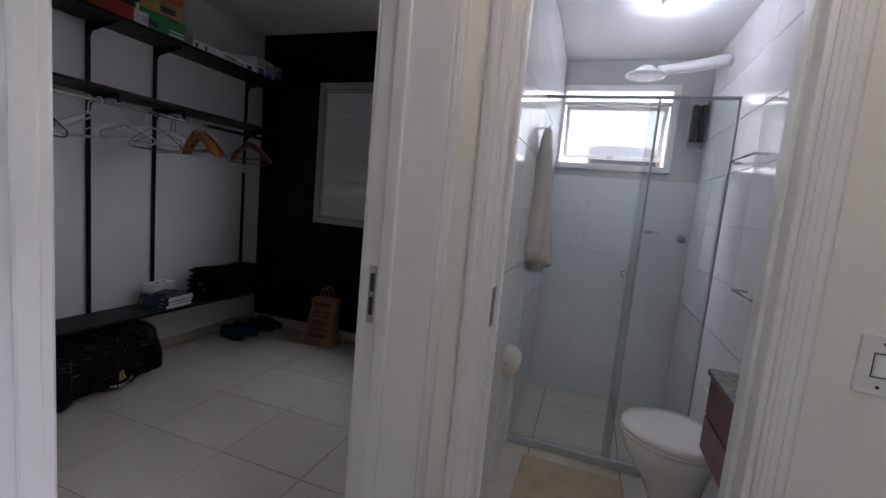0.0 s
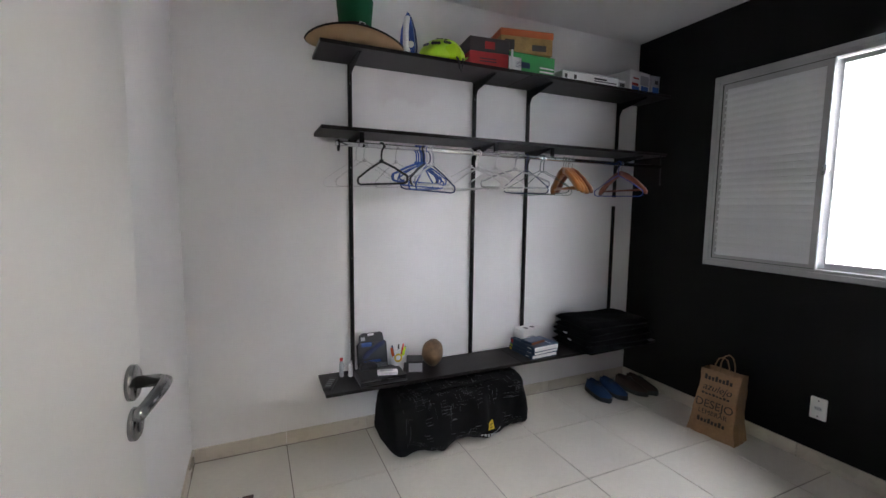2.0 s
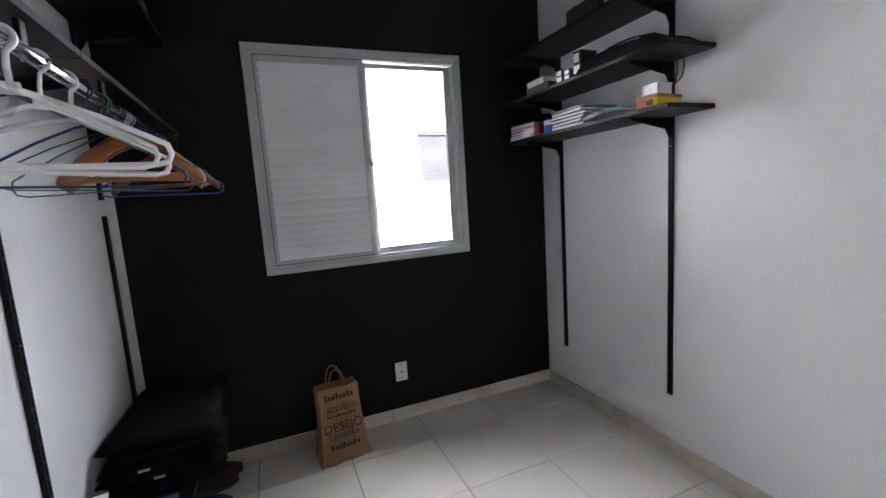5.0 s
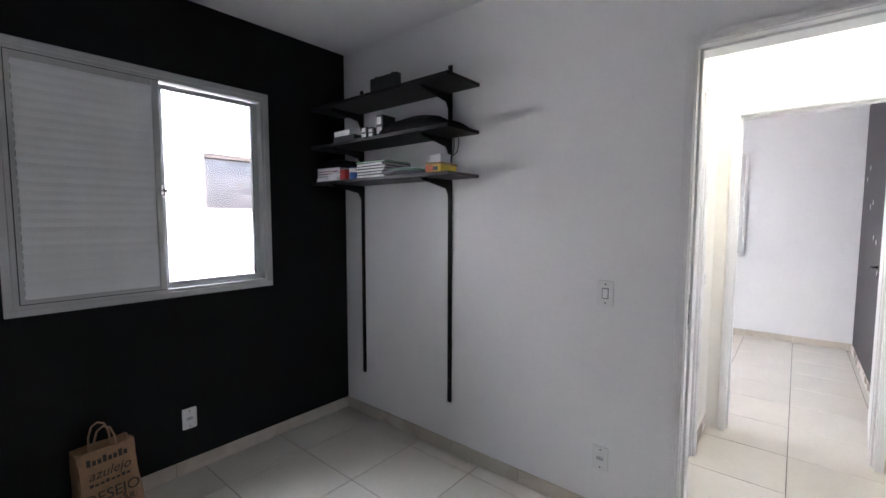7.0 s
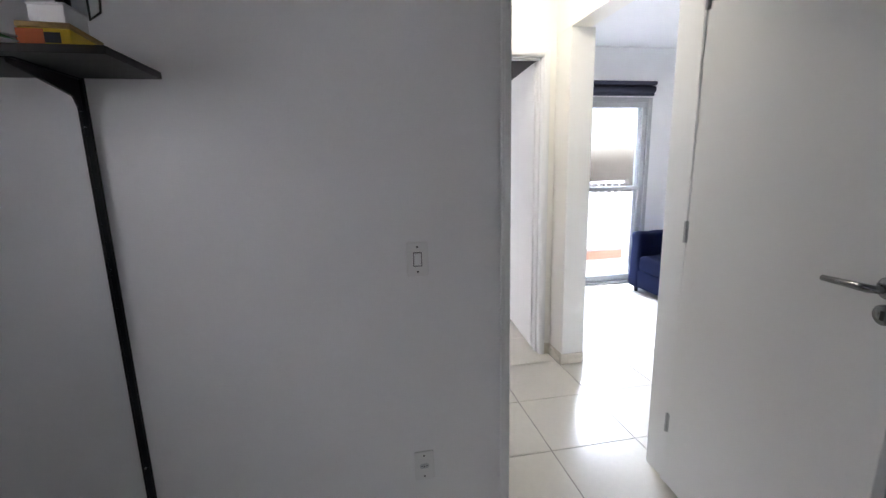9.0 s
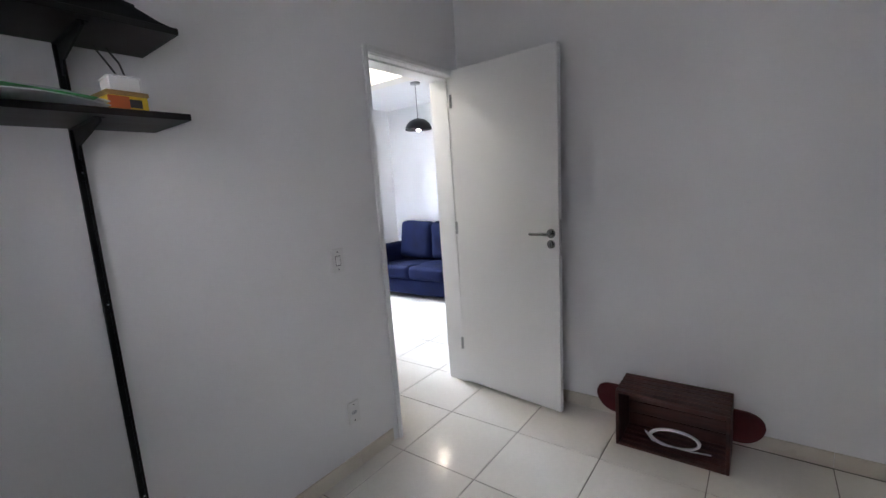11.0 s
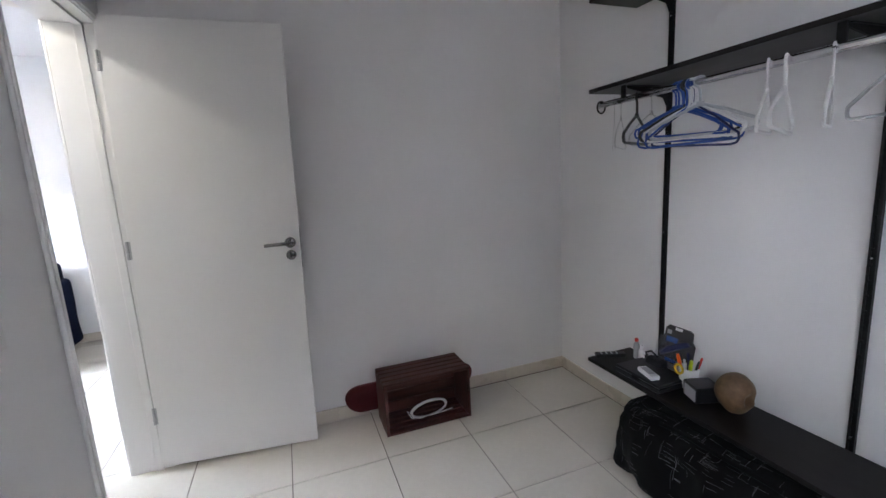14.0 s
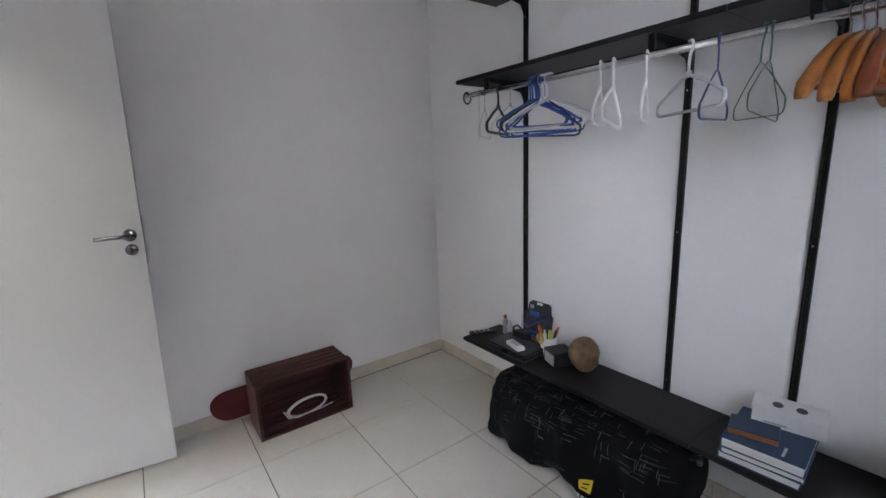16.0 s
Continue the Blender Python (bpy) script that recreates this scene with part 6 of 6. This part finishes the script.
def balcony():
    ob = thing("window_3", pose(LE, 0, 0), "grey aluminium sliding balcony door, partly open", "window", kind="structure")
    y0, y1, z1 = -1.85, -0.55, 2.05
    for a, b, c, d in ((y0, y0 + 0.045, 0, z1), (y1 - 0.045, y1, 0, z1), (y0 + 0.045, y1 - 0.045, z1 - 0.045, z1), (y0 + 0.045, y1 - 0.045, 0.001, 0.03)):
        boxpart("door_frame", (-0.006, 0.11, a, b, c, d), M["alu"], ob, 0.003)
    for a, b, x in ((y0 + 0.045, -1.080, 0.02), (y0 + 0.075, -1.105, 0.06)):
        for c, d, e, f in ((a, a + 0.05, 0.03, z1 - 0.045), (b - 0.05, b, 0.03, z1 - 0.045), (a + 0.05, b - 0.05, 0.03, 0.10), (a + 0.05, b - 0.05, z1 - 0.10, z1 - 0.045), (a + 0.05, b - 0.05, 1.07, 1.11)):
            boxpart("sash", (x, x + 0.028, c, d, e, f), M["alu"], ob, 0.002)
        p = boxpart("pane", (x + 0.012, x + 0.016, a + 0.05, b - 0.05, 0.10, z1 - 0.10), M["pane"], ob, 0)
        p.visible_shadow = False
    rb = thing("roller_blind", pose(LE, 0, 0), "rolled up navy blind above the balcony door", "blind")
    bm = bmesh.new()
    tube(bm, [(-0.045, -1.83, 2.125), (-0.045, -0.45, 2.125)], 0.036, 14)
    part("roll", bm, M["blind"], rb, "", True)
    boxpart("head_rail", (-0.09, -0.002, -1.835, -0.445, 2.168, 2.203), M["blind"], rb, 0.004)
    boxpart("hem_bar", (-0.055, -0.040, -1.83, -0.45, 2.06, 2.09), M["blind"], rb, 0.003)
    rail = thing("balcony_railing", pose(LE + 1.3, 0, 0), "white metal balcony railing on a low terracotta wall", "railing")
    boxpart("low_wall", (-0.07, 0.07, LS, -0.16, -0.15, 0.12), M["terracotta"], rail, 0.01)
    boxpart("coping", (-0.085, 0.085, LS, -0.16, 0.1205, 0.16), M["concrete"], rail, 0.006)
    for z in (0.24, 1.08):
        boxpart("rail", (-0.02, 0.02, LS, -0.16, z, z + 0.035), M["facadewhite"], rail, 0.004)
    bm = bmesh.new()
    tube(bm, [(0, 0, 0.27), (0, 0, 1.085)], 0.008, 6)
    bar = finish("baluster", bm, M["facadewhite"])
    y = LS + 0.06
    while y < -0.17:
        b = new("baluster", bar)
        b.parent = rail
        b.matrix_local = pose(0, y, 0)
        y += 0.11


balcony()
wf = thing("wall_mirror", pose(6.62, 1.28, 1.58, 0, 0, 0), "tall mirror in a slim white frame on the bedroom wall", "mirror")
for lim in ((-0.025, -0.001, -0.33, -0.30, -0.62, 0.60), (-0.025, -0.001, 0.30, 0.33, -0.62, 0.60), (-0.025, -0.001, -0.30, 0.30, 0.57, 0.60), (-0.025, -0.001, -0.30, 0.30, -0.62, -0.59)):
    boxpart("frame", lim, M["paint"], wf, 0.003)
boxpart("glass", (-0.012, -0.001, -0.30, 0.30, -0.59, 0.57), M["chrome"], wf, 0, "mirror glass")
rs = random.Random(9)
for k in range(9):
    st = thing("wall_sticker", pose(4.9 + 0.18 * k, -0.0298, 0.7 + 0.17 * k * (1 if k % 2 else 0.8), 0, 0, 0), "small pale sticker on a dark wall", "sticker", "wall stickers")
    bm = bmesh.new()
    pts = []
    for q in range(10):
        a = math.pi * q / 5
        rr = 0.026 if q % 2 == 0 else 0.011
        pts.append((rr * math.cos(a), rr * math.sin(a)))
    prism(bm, pts, 0.0015)
    part("star", bm, M["whitecard"], st)


# ---- the building across ----
def building():
    ob = thing("apartment_building", pose(0, 6.38, 0), "cream rendered apartment building across a narrow yard", "building")
    wins = ((0.38, 1.80, 0.88, 2.27), (2.70, 3.65, 1.48, 2.24), (-3.2, -1.8, 0.90, 2.10), (6.0, 7.4, 0.90, 2.10))
    # upper storeys are out of view, added to shade the yard and its windows
    levels = (-2.8, 0.0, 2.8, 5.6, 8.4)
    bm = bmesh.new()
    z = -3.0
    for lv in levels:
        rows = sorted({w[2] for w in wins} | {w[3] for w in wins})
        cuts = [lv - 0.2 if lv > -2 else -3.0] + [lv + r for r in rows] + [lv + 2.6]
        for c, d in zip(cuts, cuts[1:]):
            x = -9.0
            for w in sorted(wins):
                if w[2] + lv <= c + 1e-4 and w[3] + lv >= d - 1e-4:
                    bx(bm, x, w[0], 0, 0.2, c, d)
                    x = w[1]
            bx(bm, x, 14.0, 0, 0.2, c, d)
    bx(bm, -9, 14, 0, 0.2, 11.0, 11.6)
    part("outer_wall", bm, M["facade"], ob)
    boxpart("roof", (-9.1, 14.1, -0.1, 6, 11.6, 11.75), M["concrete"], ob, 0.01)
    boxpart("back_wall", (-9, 14, 1.8, 1.9, -3, 11.6), M["facade"], ob, 0)
    for lv in levels:
        for k, (x0, x1, z0, z1) in enumerate(wins):
            wn = thing("window", pose(0, 0, lv), "", "")
            wn.parent = ob
            for kk in ("category", "label"):
                if kk in wn:
                    del wn[kk]
            tagged(wn, "white window with slatted shutter and safety net" if k != 1 else "small white bathroom window")
            boxpart("sill", (x0 - 0.06, x1 + 0.06, -0.05, 0.02, z0 - 0.05, z0), M["facade"], wn, 0.006)
            for a, b, c, d in ((x0, x0 + 0.05, z0, z1), (x1 - 0.05, x1, z0, z1), (x0 + 0.05, x1 - 0.05, z1 - 0.05, z1), (x0 + 0.05, x1 - 0.05, z0, z0 + 0.05)):
                boxpart("frame", (a, b, 0.06, 0.16, c, d), M["shutterpaint"], wn, 0.004)
            boxpart("dark_pane", (x0 + 0.05, x1 - 0.05, 0.15, 0.155, z0 + 0.05, z1 - 0.05), M["netdark"], wn, 0)
            if k != 1:
                mid = x0 + 0.52 * (x1 - x0)
                zz = z0 + 0.05
                bm = bmesh.new()
                while zz < z1 - 0.09:
                    bx(bm, mid, x1 - 0.05, 0.085, 0.10, zz + 0.006, zz + 0.066, 0.004)
                    bx(bm, mid, x1 - 0.05, 0.10, 0.112, zz, zz + 0.07)
                    zz += 0.074
                part("shutter", bm, M["shutterpaint"], wn, "white slatted shutter")
                boxpart("stile", (mid - 0.04, mid, 0.08, 0.12, z0 + 0.05, z1 - 0.05), M["facadewhite"], wn, 0.003)
                bm = bmesh.new()
                a0, a1, c0, c1 = x0 + 0.05, mid - 0.04, z0 + 0.05, z1 - 0.05
                for s in (1, -1):
                    q = -(c1 - c0)
                    while q < a1 - a0:
                        p = []
                        for f in range(21):
                            zf = (c1 - c0) * f / 20
                            xf = q + zf if s > 0 else (a1 - a0) - (q + zf)
                            if 0 <= xf <= a1 - a0:
                                p.append((a0 + xf, 0.07, c0 + zf))
                        if len(p) > 1:
                            tube(bm, [p[0], p[-1]], 0.0016, 4)
                        q += 0.075
                part("net", bm, M["shutterpaint"], wn, "pale safety net")


building()


# ---- skirting tiles and floor tiles ----
TP, TX, TY = 0.45, 0.005, 0.008


def skirting(name, axis, face, a0, a1, side, phase, z=0.078):
    """A row of cut tiles along a wall; side: the way they stand proud."""
    ob = thing(name, pose(0, 0, 0), "cream tile skirting", "baseboard", kind="structure")
    cuts = [a0] + [phase + TP * k for k in range(-12, 20) if a0 + 0.02 < phase + TP * k < a1 - 0.02] + [a1]
    lo, hi = sorted((face, face + side * 0.009))
    for a, b in zip(cuts, cuts[1:]):
        lim = (lo, hi, a + 0.0012, b - 0.0012, 0.0032, z) if axis == "x" else (a + 0.0012, b - 0.0012, lo, hi, 0.0032, z)
        boxpart("skirting_tile", lim, M["skirt"], ob, 0.0015)


skirting("baseboard_west", "x", 0.0, 0.009, N - 0.009, 1, TY)
skirting("baseboard_north", "y", N, 0.0, W, -1, TX + 0.30)
skirting("baseboard_east", "x", W, DY1 + 0.07, N - 0.009, -1, TY + 0.2)
skirting("baseboard_south", "y", S, 0.0, W, 1, TX)
skirting("baseboard_hall_north", "y", HN, 3.37, HE, -1, 0)
skirting("baseboard_hall_east", "x", HE, 0.0, 0.080, -1, TY)
skirting("baseboard_pillar_north", "y", 0.0, 3.54, HE - 0.009, 1, 0)
skirting("baseboard_pillar_west", "x", 3.54, -0.16, 0.009, -1, 0)
skirting("baseboard_far_east", "x", 6.62, -0.03, N, -1, TY)
skirting("baseboard_far_south", "y", -0.03, 3.83, 6.61, 1, TX)
skirting("baseboard_living_south", "y", LS, 1.2, LE, 1, TX)
skirting("baseboard_living_east", "x", LE, LS + 0.009, -1.855, -1, TY)


def tile_mesh(name, sx, sy, t, bev, material):
    bm = bmesh.new()
    bx(bm, -sx / 2, sx / 2, -sy / 2, sy / 2, -t, 0, bev)
    return finish(name, bm, material)


floor = slab("floor", -0.14, 6.74, LS - 0.12, N + 0.14, -0.15, -0.0035, M["grout"], "polished cream porcelain tile floor with dark joints", "floor")
tm = tile_mesh("floor_tile", TP - 0.004, TP - 0.004, 0.006, 0.0012, M["tile"])
rooms = ((0, W, S, N), (HW + 0.05, BE - 0.01, HN + 0.06, N), (W, HE + 0.12, -0.2, HN), (1.2, LE, LS, -0.2), (HE + 0.12, 6.62, -0.03, N))
for i in range(-1, 16):
    for j in range(-7, 8):
        x0, y0 = TX + i * TP, TY + j * TP
        if any(x0 + TP > a + 0.01 and x0 < b - 0.01 and y0 + TP > c + 0.01 and y0 < d - 0.01 for a, b, c, d in rooms):
            t = new("floor_tile", tm)
            t.parent = floor
            t.location = (x0 + TP / 2, y0 + TP / 2, 0)


def wall_tiles(name, axis, face, side, a0, a1, z0, z1, sw, sh, hole=None):
    ob = bpy.data.objects[name]
    me = tile_mesh("wall_tile", sw - 0.003, sh - 0.003, 0.006, 0.001, M["btile"])
    k = 0
    a = a0
    while a < a1 - 0.05:
        z = z0
        while z < z1 - 0.05:
            c, d = a + sw / 2, z + sh / 2
            if not (hole and hole[0] - sw / 2 + 0.06 < c < hole[1] + sw / 2 - 0.06 and hole[2] - sh / 2 + 0.04 < d < hole[3] + sh / 2 - 0.04):
                t = new("wall_tile", me)
                t.parent = ob
                turn = Matrix.Rotation(radians(90), 4, "X") if axis == "y" else Matrix.Rotation(radians(90), 4, "Z") @ Matrix.Rotation(radians(90), 4, "X")
                if axis == "x" and side < 0:
                    turn = Matrix.Rotation(radians(-90), 4, "Z") @ Matrix.Rotation(radians(90), 4, "X")
                p = (c, face + side * 0.006, d) if axis == "y" else (face + side * 0.006, c, d)
                t.matrix_local = Matrix.Translation(p) @ turn
            z += sh
        a += sw


wall_tiles("wall_bath_north", "y", N, -1, 2.50, 3.50, 0.0, 2.29, 0.325, 0.2545, (2.58, 3.28, 1.60, 2.11))
wall_tiles("wall_bath_east", "x", BE, -1, HN + 0.12, N - 0.05, 0.0, 2.29, 0.325, 0.2545)
wall_tiles("wall_bath_west", "x", HW + 0.040, 1, HN + 0.12, N - 0.05, 0.0, 2.29, 0.325, 0.2545)
